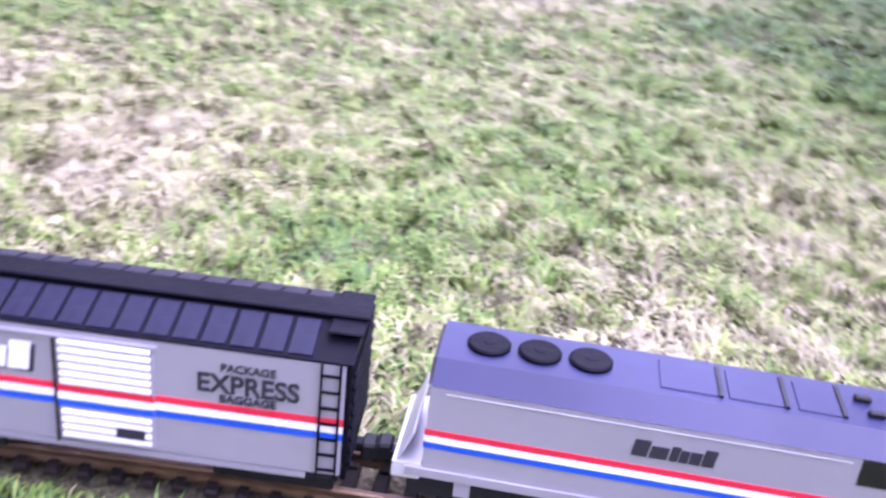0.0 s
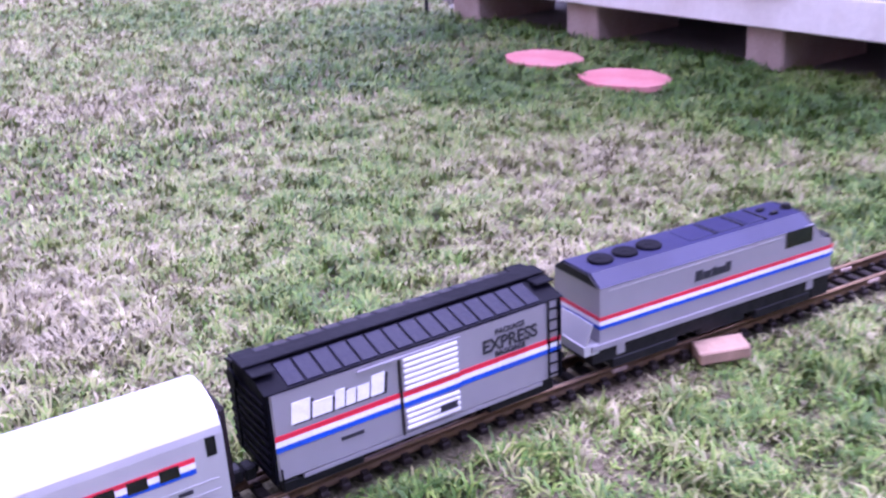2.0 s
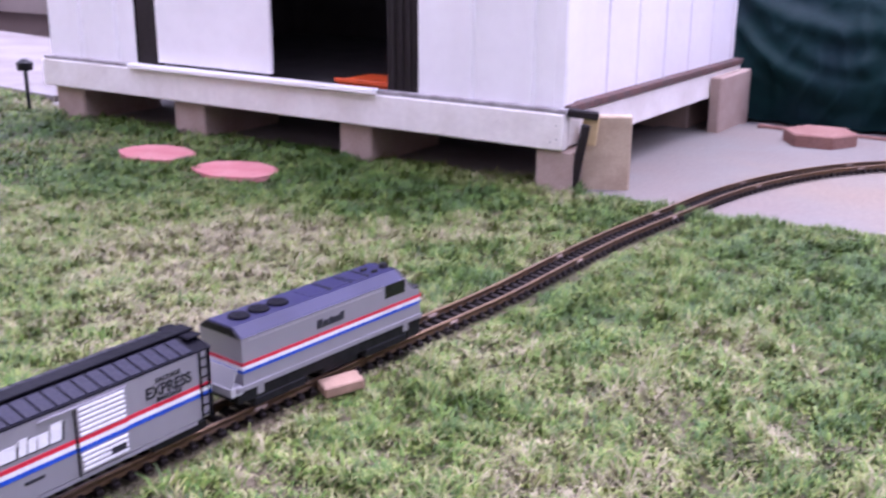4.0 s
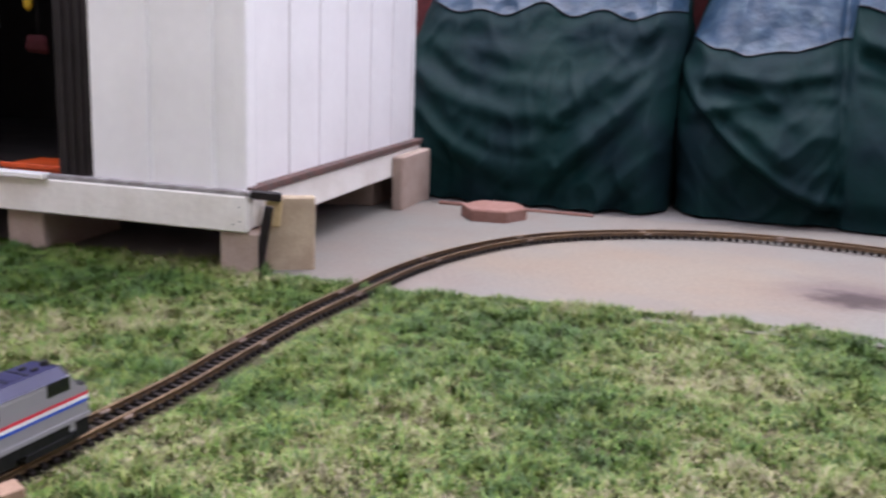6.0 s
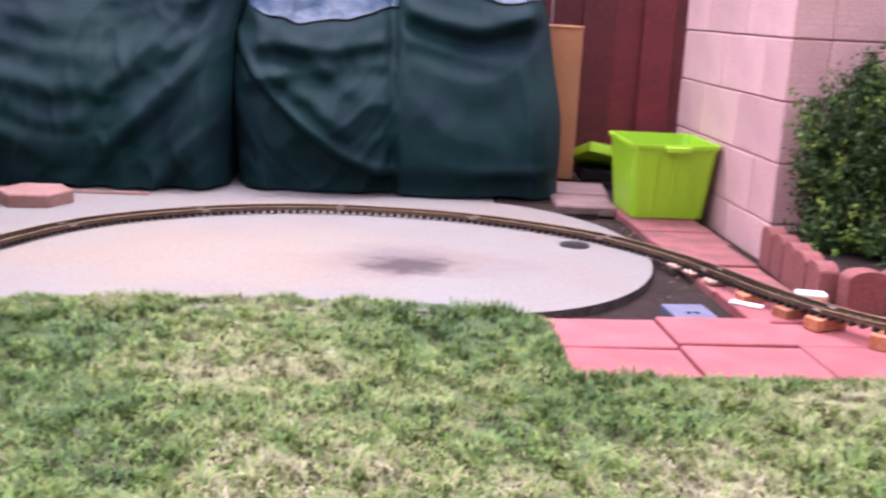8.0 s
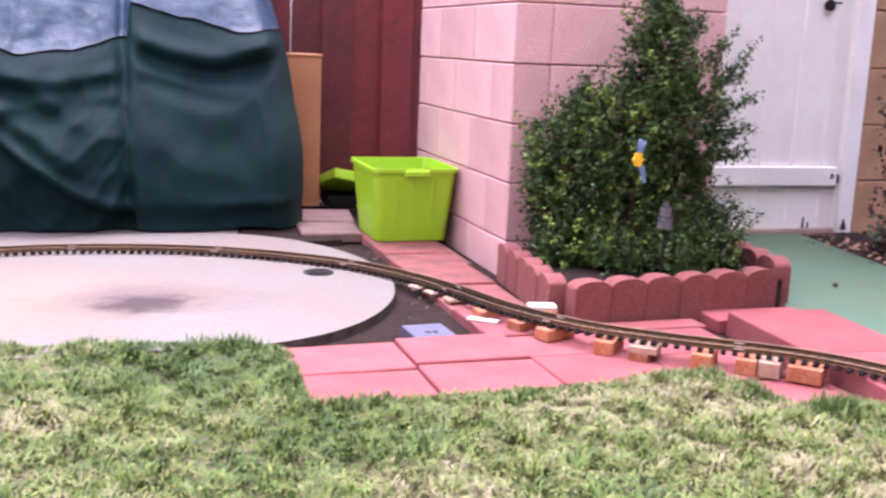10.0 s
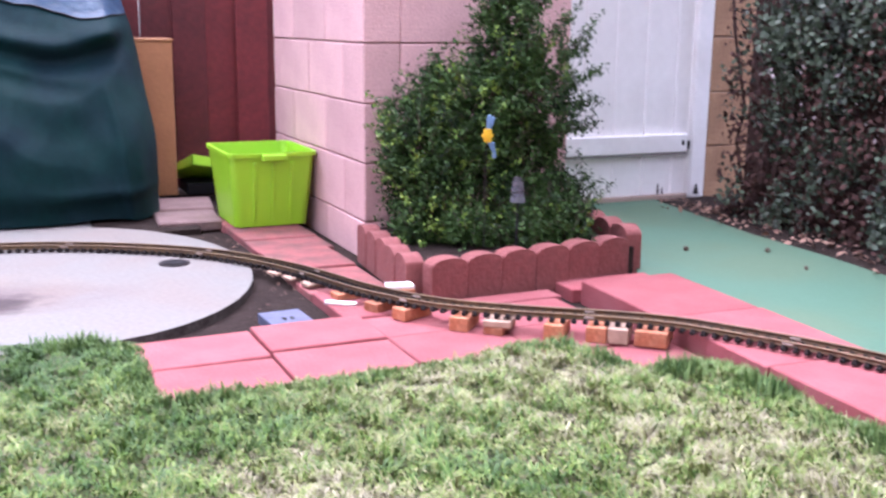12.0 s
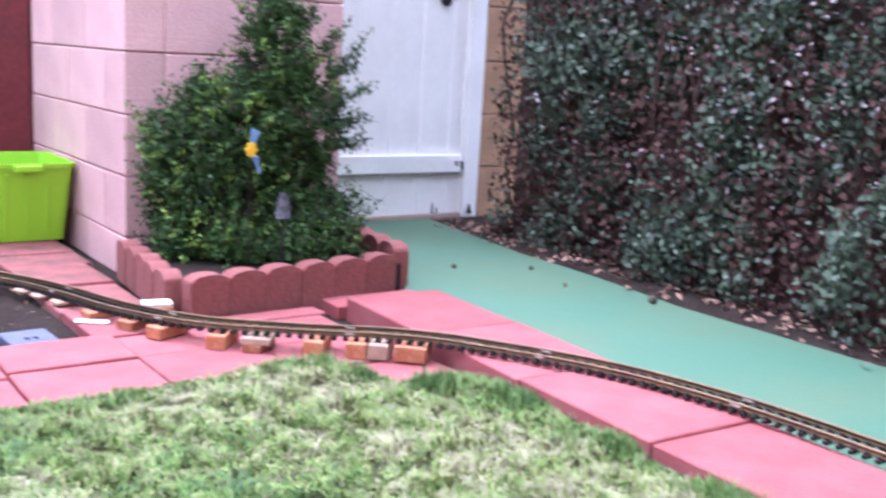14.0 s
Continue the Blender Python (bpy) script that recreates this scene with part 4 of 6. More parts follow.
# stepping stones in the lawn: their outlines are eight-sided
for (a, b, ang), tone in (((-0.934, -0.344, 3), 0), ((-1.326, -0.311, -4), 1)):
    pts = []
    for i in range(12):
        t = i * math.tau / 12
        r = 1 + 0.06 * (i % 2)
        pts.append((0.143 * r * math.cos(t), 0.105 * r * math.sin(t)))
    bm = prism(pts, -0.03, 0.012)
    ob = part("stepping_stone", bm, M_PINKSTONE)
    ob.matrix_world = yard_pose(a, b, 0, ang)
    tagged(ob, "flat pink stepping stone set in the grass", "stepping stone", "stepping stones")

chip = part("wood_offcut", boxed(-0.018, 0.018, -0.034, 0.034, 0, 0.018, 0.002), M_PALEWOOD)
chip.matrix_world = pose(-0.443, 1.340, 0.006, 4, 5, -50)
tagged(chip, "pale wooden offcut lying beside the track", "wood offcut")

# ---------------------------------------------------------------- model railway track
KNOTS = [(-1.4, -0.75), (-0.985, 0.28), (-0.782, 0.755), (-0.632, 1.096), (-0.4, 1.55), (-0.27, 1.8), (-0.165, 2.04), (-0.05, 2.29), (0.085, 2.54), (0.25, 2.83),
         (0.46, 3.08), (0.69, 3.255), (0.94, 3.34), (1.22, 3.36), (1.48, 3.31), (1.72, 3.19), (1.92, 3.04), (2.08, 2.85), (2.205, 2.62), (2.255, 2.361), (2.24, 2.136), (2.201, 1.932),
         (2.186, 1.737), (2.205, 1.578), (2.267, 1.438), (2.333, 1.327), (2.404, 1.215), (2.459, 1.094), (2.487, 0.962), (2.507, 0.831), (2.517, 0.689), (2.508, 0.547), (2.465, 0.335), (2.368, 0.052), (2.201, -0.353)]


def track_line(step=0.005):
    P = np.array(KNOTS)
    P = np.vstack([2 * P[0] - P[1], P, 2 * P[-1] - P[-2]])
    out = []
    for i in range(1, len(P) - 2):
        for t in np.linspace(0, 1, 40, endpoint=False):
            a, b, c, d = P[i - 1], P[i], P[i + 1], P[i + 2]
            out.append(0.5 * ((2 * b) + (c - a) * t + (2 * a - 5 * b + 4 * c - d) * t * t + (3 * b - a - 3 * c + d) * t ** 3))
    out = np.array(out)
    for _ in range(25):
        out[1:-1] = (out[:-2] + out[1:-1] * 2 + out[2:]) / 4
    s = np.concatenate([[0], np.cumsum(np.linalg.norm(np.diff(out, axis=0), axis=1))])
    q = np.arange(0, s[-1], step)
    return q, np.stack([np.interp(q, s, out[:, 0]), np.interp(q, s, out[:, 1])], 1)


TS, TXY = track_line()


def bed_height(x, y):
    """Underside of the ties: on the grass, on the slab, up over the wooden blocks, on the raised pavers."""
    if x < 0.3:
        return 0.001
    if x > 1.9 and y < 2.45:
        t = min(1.0, max(0.0, (2.45 - y) / 1.05))
        return 0.002 + 0.036 * t * t * (3 - 2 * t)
    return 0.002


def on_track(s):
    x, y = np.interp(s, TS, TXY[:, 0]), np.interp(s, TS, TXY[:, 1])
    x2, y2 = np.interp(s + 0.01, TS, TXY[:, 0]), np.interp(s + 0.01, TS, TXY[:, 1])
    return Vector((x, y, bed_height(x, y))), math.degrees(math.atan2(y2 - y, x2 - x))


def track():
    t = base("model_track", None, "brass garden railway track on dark brown ties", "track")
    for side in (-0.026, 0.026):
        verts, faces = [], []
        outline = ((-0.004, 0.0095), (0.004, 0.0095), (0.0012, 0.012), (0.0014, 0.018), (0.003, 0.019), (0.003, 0.0225), (-0.003, 0.0225), (-0.003, 0.019), (-0.0014, 0.018), (-0.0012, 0.012))
        k = len(outline)
        for i, s in enumerate(np.arange(0.0, TS[-1] - 0.02, 0.02)):
            p, yaw = on_track(s)
            n = Vector((-math.sin(radians(yaw)), math.cos(radians(yaw)), 0))
            for oy, oz in outline:
                q = p + n * (side + oy)
                verts.append((q.x, q.y, p.z + oz))
            if i:
                for j in range(k):
                    a, b = (i - 1) * k + j, (i - 1) * k + (j + 1) % k
                    faces.append((a, b, b + k, a + k))
        ob = big_mesh("rail", np.array(verts), np.array(faces), M_BRASS)
        ob.parent = t
    bm = bmesh.new()
    box(bm, -0.006, 0.006, -0.039, 0.039, 0.0015, 0.0098, 0.0015)
    for y in (-0.033, -0.019, 0.019, 0.033):
        box(bm, -0.004, 0.004, y - 0.003, y + 0.003, 0.0098, 0.0135)
    first = None
    s = 0.01
    while s < TS[-1] - 0.02:
        p, yaw = on_track(s)
        if first is None:
            ob = part("tie", bm, M_TIE, t)
            first = ob.data
        else:
            ob = new("tie", first)
            ob.parent = t
        ob.matrix_local = pose(p.x, p.y, p.z, 0, 0, yaw)
        s += 0.0262
    # metal joiners
    mesh = None
    for s in np.arange(0.75, TS[-1] - 0.1, 0.47):
        p, yaw = on_track(s)
        for side in (-0.026, 0.026):
            if mesh is None:
                ob = part("rail_joiner", boxed(-0.012, 0.012, -0.0045, 0.0045, 0.0135, 0.0185, 0.001), M_CINDER, t, "light metal rail joiner")
                mesh = ob.data
            else:
                ob = new("rail_joiner", mesh)
                ob.parent = t
            ob.matrix_local = pose(p.x, p.y, p.z, 0, 0, yaw) @ pose(0, side, 0)
    return t


track()

# wooden blocks that carry the track over the pavers
PIERS = [(2.45, 0.52, 0), (2.47, 0.44, 0), (2.49, 0.335, 0), (2.515, 0.17, 1), (2.565, 0.03, 1), (2.63, -0.06, 1), (2.72, -0.19, 1), (2.785, -0.25, 2), (2.895, -0.335, 1),
         (2.975, -0.40, 1), (3.01, -0.43, 0), (3.065, -0.49, 1)]
for a, b, kind_of in PIERS:
    p = yard(a, b)
    d = np.hypot(TXY[:, 0] - p.x, TXY[:, 1] - p.y)
    i = int(d.argmin())
    q, yaw = on_track(TS[i])
    top = q.z
    height = max(0.008, top - 0.001)
    ob = part("wooden_block", boxed(-0.024 - 0.014 * (b < -0.45), 0.024 + 0.014 * (b < -0.45), -0.054, 0.046, 0, height if kind_of < 2 else height * 0.5, 0.002), (M_PALEWOOD, M_PIER, M_PIER)[kind_of])
    ob.matrix_world = pose(q.x, q.y, 0.0005, 0, 0, yaw + (a * 37 % 1 - 0.5) * 16)
    tagged(ob, ("pale raw wooden block under the track", "brown wooden block under the track", "stacked brown wooden block under the track")[kind_of], "wooden block", "track supports")
    if kind_of == 2:
        ob = part("wooden_block", boxed(-0.034, 0.034, -0.052, 0.044, 0, height * 0.46, 0.002), M_PALEWOOD)
        ob.matrix_world = pose(q.x, q.y, 0.0005 + height * 0.51, 0, 0, yaw + 3)
        tagged(ob, "pale wooden slip on a brown block", "wooden block", "track supports")

# ---------------------------------------------------------------- the train
def side_strip(name, x0, x1, z0, z1, y, mat, parent, t=0.0007):
    for sgn in (-1, 1):
        a, b = sorted((sgn * y, sgn * (y + t)))
        part(name, boxed(x0, x1, a, b, z0, z1), mat, parent)


def lettering(text, size, mat, parent, x, z, y, xscale=1.0):
    """Words on the side that faces the lawn (-y)."""
    cu = bpy.data.curves.new("lettering", "FONT")
    cu.offset = 0.025 * size
    cu.body, cu.size, cu.extrude, cu.align_x = text, size, 0.0003, "CENTER"
    cu.materials.append(mat)
    ob = new("lettering", cu)
    ob.parent = parent
    ob.matrix_local = pose(x, -y - 0.0008, z, 90, 0, 0) @ Matrix.Diagonal((xscale, 1, 1, 1))
    return ob


def name_bars(parent, x0, z0, length, height, y, mat, slant=0.25):
    """The maker's name as plain slanted bars of its size, one for each letter."""
    x = x0
    for share, tall in ((0.215, 1.0), (0.235, 0.72), (0.115, 0.88), (0.120, 0.72), (0.150, 0.72), (0.165, 1.0)):
        bm = bmesh.new()
        h, w = height * tall, length * share * 0.88
        vs = [(x, 0), (x + w, 0), (x + w + h * slant * 0.5, h), (x + h * slant * 0.5, h)]
        f = [bm.verts.new((px, -y - 0.0009, z0 + pz)) for px, pz in vs]
        r = [bm.verts.new((px, -y - 0.0001, z0 + pz)) for px, pz in vs]
        bm.faces.new(f)
        for a in range(4):
            bm.faces.new((f[a], r[a], r[(a + 1) % 4], f[(a + 1) % 4]))
        part("name_bar", bm, mat, parent)
        x += length * share


def truck(parent, x, wheel=0.0145, gap=0.052, mat=None):
    t = part("truck_frame", boxed(x - gap / 2 - 0.022, x + gap / 2 + 0.022, -0.040, 0.040, 0.034, 0.047, 0.002), M_BLACK, parent, "black truck frame")
    for sx in (-1, 1):
        for sy in (-1, 1):
            bm = bmesh.new()
            cx = x + sx * gap / 2
            cyl(bm, (cx, sy * 0.023, 0.0225 + wheel), (cx, sy * 0.030, 0.0225 + wheel), wheel, seg=18)
            cyl(bm, (cx, sy * 0.030, 0.0225 + wheel), (cx, sy * 0.037, 0.0225 + wheel), wheel * 0.5, seg=10)
            part("wheel", bm, M_DARKMETAL, t)
    for sy in (-1, 1):
        a, b = sorted((sy * 0.038, sy * 0.044))
        part("side_frame", boxed(x - gap / 2 - 0.02, x + gap / 2 + 0.02, a, b, 0.030, 0.044, 0.002), M_BLACK, t)
    return t


def coupler(parent, x, sgn):
    bm = bmesh.new()
    box(bm, *sorted((x, x + sgn * 0.026)), -0.005, 0.005, 0.040, 0.049, 0.001)
    box(bm, *sorted((x + sgn * 0.018, x + sgn * 0.030)), -0.009, 0.009, 0.037, 0.053, 0.002)
    part("coupler", bm, M_BLACK, parent)


def boxcar():
    c = base("toy_boxcar", None, "silver and black toy boxcar with red, white and blue stripes", "toy boxcar", "toy train")
    L, W = 0.18, 0.05
    part("body", boxed(-L + 0.004, L - 0.004, -W, W, 0.049, 0.1462, 0.002), M_SILVER, c)
    for x0, x1 in ((-L, -L + 0.0045), (L - 0.0045, L)):
        e = part("end_wall", boxed(x0, x1, -W + 0.001, W - 0.001, 0.046, 0.1465, 0.001), M_BOXROOF, c, "black ribbed end")
        sg = 1 if x0 > 0 else -1
        for z in np.arange(0.056, 0.142, 0.011):
            a, b = sorted((x1 if sg > 0 else x0, (x1 if sg > 0 else x0) + sg * 0.0025))
            part("rib", boxed(a, b, -W + 0.004, W - 0.004, z, z + 0.005, 0.001), M_BOXROOF, e)
    roof = part("roof", profile([(-W - 0.001, 0.1462), (W + 0.001, 0.1462), (W + 0.001, 0.1478), (0.012, 0.1590), (-0.012, 0.1590), (-W - 0.001, 0.1478)], -L - 0.001, L + 0.001), M_BOXROOF, c, "black ribbed roof")
    n = 15
    panel = None
    for i in range(n):
        for sg in (-1, 1):
            x = -L + 0.034 + i * (2 * L - 0.072) / (n - 1)
            if panel is None:
                ob = part("roof_panel", boxed(-0.0090, 0.0090, -0.0178, 0.0178, 0, 0.0015, 0.0005), M_ROOFPANEL, roof, "dark roof panel tinted with reflected sky")
                panel = ob.data
            else:
                ob = new("roof_panel", panel)
                ob.parent = roof
            ob.matrix_local = pose(x, sg * 0.031, 0.1534, -sg * 16.0, 0, 0)
    part("roof_walk", boxed(-L - 0.006, L + 0.006, -0.0125, 0.0125, 0.1615, 0.1645, 0.001), M_BOXROOF, c, "black roof walkway")
    for sg in (-1, 1):
        part("end_platform", boxed(*sorted((sg * (L - 0.022), sg * (L + 0.004))), -0.032, 0.032, 0.1592, 0.1612, 0.001), M_BOXROOF, c, "black roof end platform")
    for x in np.arange(-L + 0.01, L, 0.034):
        part("walk_bracket", boxed(x, x + 0.003, -0.008, 0.008, 0.1585, 0.1620), M_BOXROOF, c)
    # ribbed sliding doors
    for sg in (-1, 1):
        a, b = sorted((sg * W, sg * (W + 0.0018)))
        d = part("side_door", boxed(-0.0325, 0.0390, a, b, 0.053, 0.1385, 0.0005), M_SILVER, c, "white ribbed sliding door")
        for z in np.arange(0.0555, 0.136, 0.0066):
            if 0.0775 < z + 0.002 < 0.1020:
                continue
            a, b = sorted((sg * (W + 0.0018), sg * (W + 0.0036)))
            part("door_rib", boxed(-0.030, 0.0365, a, b, z, z + 0.0040, 0.0005), M_LETTER, d)
        a, b = sorted((sg * W, sg * (W + 0.003)))
        part("door_track", boxed(-0.082, 0.041, a, b, 0.1390, 0.1415), M_SILVER, d, "silver door rail")
        a, b = sorted((sg * W, sg * (W + 0.0026)))
        part("door_post", boxed(-0.0348, -0.0330, a, b, 0.050, 0.1385), M_DARKMETAL, d)
    for x0, x1, y in ((-L + 0.004, -0.0350, W), (-0.0322, 0.0388, W + 0.0018), (0.0392, L - 0.004, W)):
        side_strip("red_stripe", x0, x1, 0.0945, 0.1003, y, M_REDSTRIPE, c)
        side_strip("white_stripe", x0, x1, 0.0882, 0.0945, y, M_LETTER, c)
        side_strip("blue_stripe", x0, x1, 0.0822, 0.0882, y, M_BLUE, c)
    side_strip("lower_rail", -L + 0.03, L - 0.03, 0.0445, 0.0495, W - 0.004, M_SILVER, c, 0.004)
    name_bars(c, -0.1540, 0.1062, 0.106, 0.023, W - 0.0003, M_DARKLETTER)
    name_bars(c, -0.1575, 0.1080, 0.106, 0.023, W, M_LETTER)
    lettering("EXPRESS", 0.0215, M_DARKLETTER, c, 0.1065, 0.1105, W, 0.93)
    lettering("PACKAGE", 0.009, M_DARKLETTER, c, 0.1065, 0.1285, W, 1.0)
    lettering("BAGGAGE", 0.009, M_DARKLETTER, c, 0.1065, 0.1025, W, 1.0)
    part("number_bar", boxed(-0.106, -0.080, -W - 0.0007, -W, 0.0700, 0.0740), M_DARKLETTER, c, "small dark number bar")
    part("number_bar", boxed(0.011, 0.032, -W - 0.0045, -W - 0.0030, 0.0620, 0.0700), M_DARKLETTER, c, "small dark number bar")
    for x in (-L + 0.012, L - 0.016):
        for sg in (-1, 1):
            a, b = sorted((sg * (W + 0.001), sg * (W + 0.0028)))
            lad = part("ladder", boxed(x - 0.006, x - 0.0045, a, b, 0.050, 0.146 if x > 0 else 0.064), M_BOXROOF, c, "black side ladder")
            if x > 0:
                part("upright", boxed(x + 0.0075, x + 0.009, a, b, 0.050, 0.146), M_BOXROOF, lad)
                for z in np.arange(0.055, 0.145, 0.0135):
                    part("rung", boxed(x - 0.006, x + 0.009, a, b, z, z + 0.0015), M_BOXROOF, lad)
    part("brake_wheel_post", boxed(-L - 0.006, -L - 0.004, 0.018, 0.020, 0.06, 0.158), M_BOXROOF, c)
    bm = bmesh.new()
    cyl(bm, (-L - 0.008, 0.019, 0.140), (-L - 0.005, 0.019, 0.140), 0.011, seg=14)
    part("brake_wheel", bm, M_BOXROOF, c)
    part("underframe", boxed(-L + 0.01, L - 0.01, -0.02, 0.02, 0.040, 0.0495), M_BLACK, c)
    truck(c, -0.125)
    truck(c, 0.125)
    coupler(c, -L, -1)
    coupler(c, L, 1)
    return c


def locomotive():
    c = base("toy_locomotive", None, "silver toy diesel locomotive with striped sides and grey roof", "toy locomotive", "toy train")
    W, R, N = 0.0450, -0.19, 0.190
    body = profile([(-W, 0.068), (W, 0.068), (W, 0.139), (-W, 0.139)], R, 0.140)
    part("body", body, M_SILVER, c)
    # cab side, sloping windscreen and low nose
    bm = bmesh.new()
    outline = ((0.140, 0.068), (N + 0.004, 0.068), (N, 0.112), (0.172, 0.118), (0.155, 0.140), (0.140, 0.140))
    l = [bm.verts.new((x, -W, z)) for x, z in outline]
    r = [bm.verts.new((x, W, z)) for x, z in outline]
    bm.faces.new(l)
    bm.faces.new(r[::-1])
    for i in range(len(outline)):
        j = (i + 1) % len(outline)
        bm.faces.new((l[i], l[j], r[j], r[i]))
    part("nose", bm, M_SILVER, c, "silver sloping nose")
    roof = profile([(-W - 0.0005, 0.1392), (W + 0.0005, 0.1392), (0.027, 0.1525), (-0.027, 0.1525)], R + 0.0005, 0.150)
    roof = part("roof", roof, M_ROOF, c, "dark hipped roof tinted with reflected sky")
    part("visor", profile([(-W - 0.0008, 0.1375), (W + 0.0008, 0.1375), (0.026, 0.1515), (-0.026, 0.1515)], 0.1505, 0.158), M_BLACK, c, "black windscreen surround")
    part("rear_grille", profile([(-W + 0.002, 0.1395), (W - 0.002, 0.1395), (0.025, 0.1505), (-0.025, 0.1505)], R - 0.002, R), M_BLACK, c, "black rear grille")
    for x in (-0.155, -0.118, -0.081):
        bm = bmesh.new()
        cyl(bm, (x, 0.0, 0.1522), (x, 0.0, 0.1548), 0.0160, seg=28)
        cyl(bm, (x, 0.0, 0.1548), (x, 0.0, 0.1560), 0.0160, 0.0145, seg=28)
        cyl(bm, (x, 0.0, 0.1558), (x, 0.0, 0.1564), 0.0050, 0.0040, seg=12)
        part("roof_fan", bm, M_BOXROOF, roof, "round dark roof fan")
    for x0, x1 in ((-0.032, 0.009), (0.016, 0.0545), (0.064, 0.094)):
        part("roof_hatch", boxed(x0, x1, -0.019, 0.019, 0.1520, 0.1535, 0.0006), M_ROOF, roof, "raised grey hatch")
        part("hatch_edge", boxed(x1, x1 + 0.0030, -0.020, 0.020, 0.1520, 0.1545), M_BLACK, roof)
    part("horn", boxed(0.112, 0.124, -0.014, -0.009, 0.1523, 0.157, 0.001), M_BLACK, roof, "black air horn")
    part("horn", boxed(0.106, 0.118, 0.004, 0.010, 0.1523, 0.157, 0.001), M_BLACK, roof, "black air horn")
    bm = bmesh.new()
    cyl(bm, (0.147, -0.004, 0.1515), (0.147, -0.004, 0.159), 0.008, 0.006, seg=14)
    part("beacon", bm, M_BLACK, roof, "black roof beacon")
    for sg in (-1, 1):
        a, b = sorted((sg * (W - 0.004), sg * (W + 0.0006)))
        part("cab_window", boxed(0.106, 0.1545, a, b, 0.1170, 0.1395, 0.0005), M_GLASS, c, "black cab side window")
    bm = bmesh.new()
    q = [bm.verts.new(v) for v in ((0.1725, -0.041, 0.1195), (0.1725, 0.041, 0.1195), (0.1575, 0.037, 0.139), (0.1575, -0.037, 0.139))]
    bm.faces.new(q)
    bmesh.ops.solidify(bm, geom=bm.faces[:], thickness=0.001)
    part("windscreen", bm, M_GLASS, c, "black windscreen")
    part("nose_top", boxed(0.158, N + 0.001, -W + 0.001, W - 0.001, 0.1122, 0.1190, 0.002), M_BLACK, c, "black nose deck")
    for z0, z1, mat, nm in ((0.0982, 0.1032, M_REDSTRIPE, "red_stripe"), (0.0925, 0.0982, M_LETTER, "white_stripe"), (0.0875, 0.0925, M_BLUE, "blue_stripe")):
        side_strip(nm, R, N, z0, z1, W, mat, c)
        part(nm, boxed(R - 0.0008, R, -W, W, z0, z1), mat, c)
        part(nm, boxed(N + 0.002, N + 0.0042, -W, W, z0, z1), mat, c)
    side_strip("sill", R - 0.012, N + 0.006, 0.062, 0.069, W - 0.003, M_SILVER, c, 0.005)
    part("rear_platform", profile([(-W, 0.058), (W, 0.058), (W - 0.001, 0.070), (-W + 0.001, 0.070)], R - 0.022, R - 0.0012), M_COACH, c, "pale rear platform")
    ob = part("rear_apron", boxed(-0.001, 0.001, -W + 0.002, W - 0.002, -0.015, 0.015, 0.0005), M_COACH, c, "pale slanted rear apron")
    ob.matrix_local = pose(R - 0.014, 0, 0.082, 0, 22, 0)
    part("pilot", boxed(0.160, N + 0.007, -W + 0.002, W - 0.002, 0.030, 0.067, 0.003), M_BLACK, c, "black front pilot")
    name_bars(c, -0.046, 0.1115, 0.058, 0.0135, W, M_DARKLETTER)
    side_strip("panel_seam", R + 0.012, 0.10, 0.134, 0.1347, W, M_COACH, c)
    part("underframe", boxed(R - 0.01, 0.16, -0.044, 0.044, 0.044, 0.0685), M_BLACK, c)
    part("fuel_tank", boxed(-0.035, 0.045, -0.043, 0.043, 0.032, 0.060, 0.004), M_BLACK, c, "black fuel tank")
    truck(c, -0.120, 0.0165, 0.062)
    truck(c, 0.110, 0.0165, 0.062)
    for x in (-0.165, 0.150):
        side_strip("step", x, x + 0.012, 0.048, 0.062, W - 0.004, M_SILVER, c, 0.004)
    coupler(c, R - 0.022, -1)
    return c


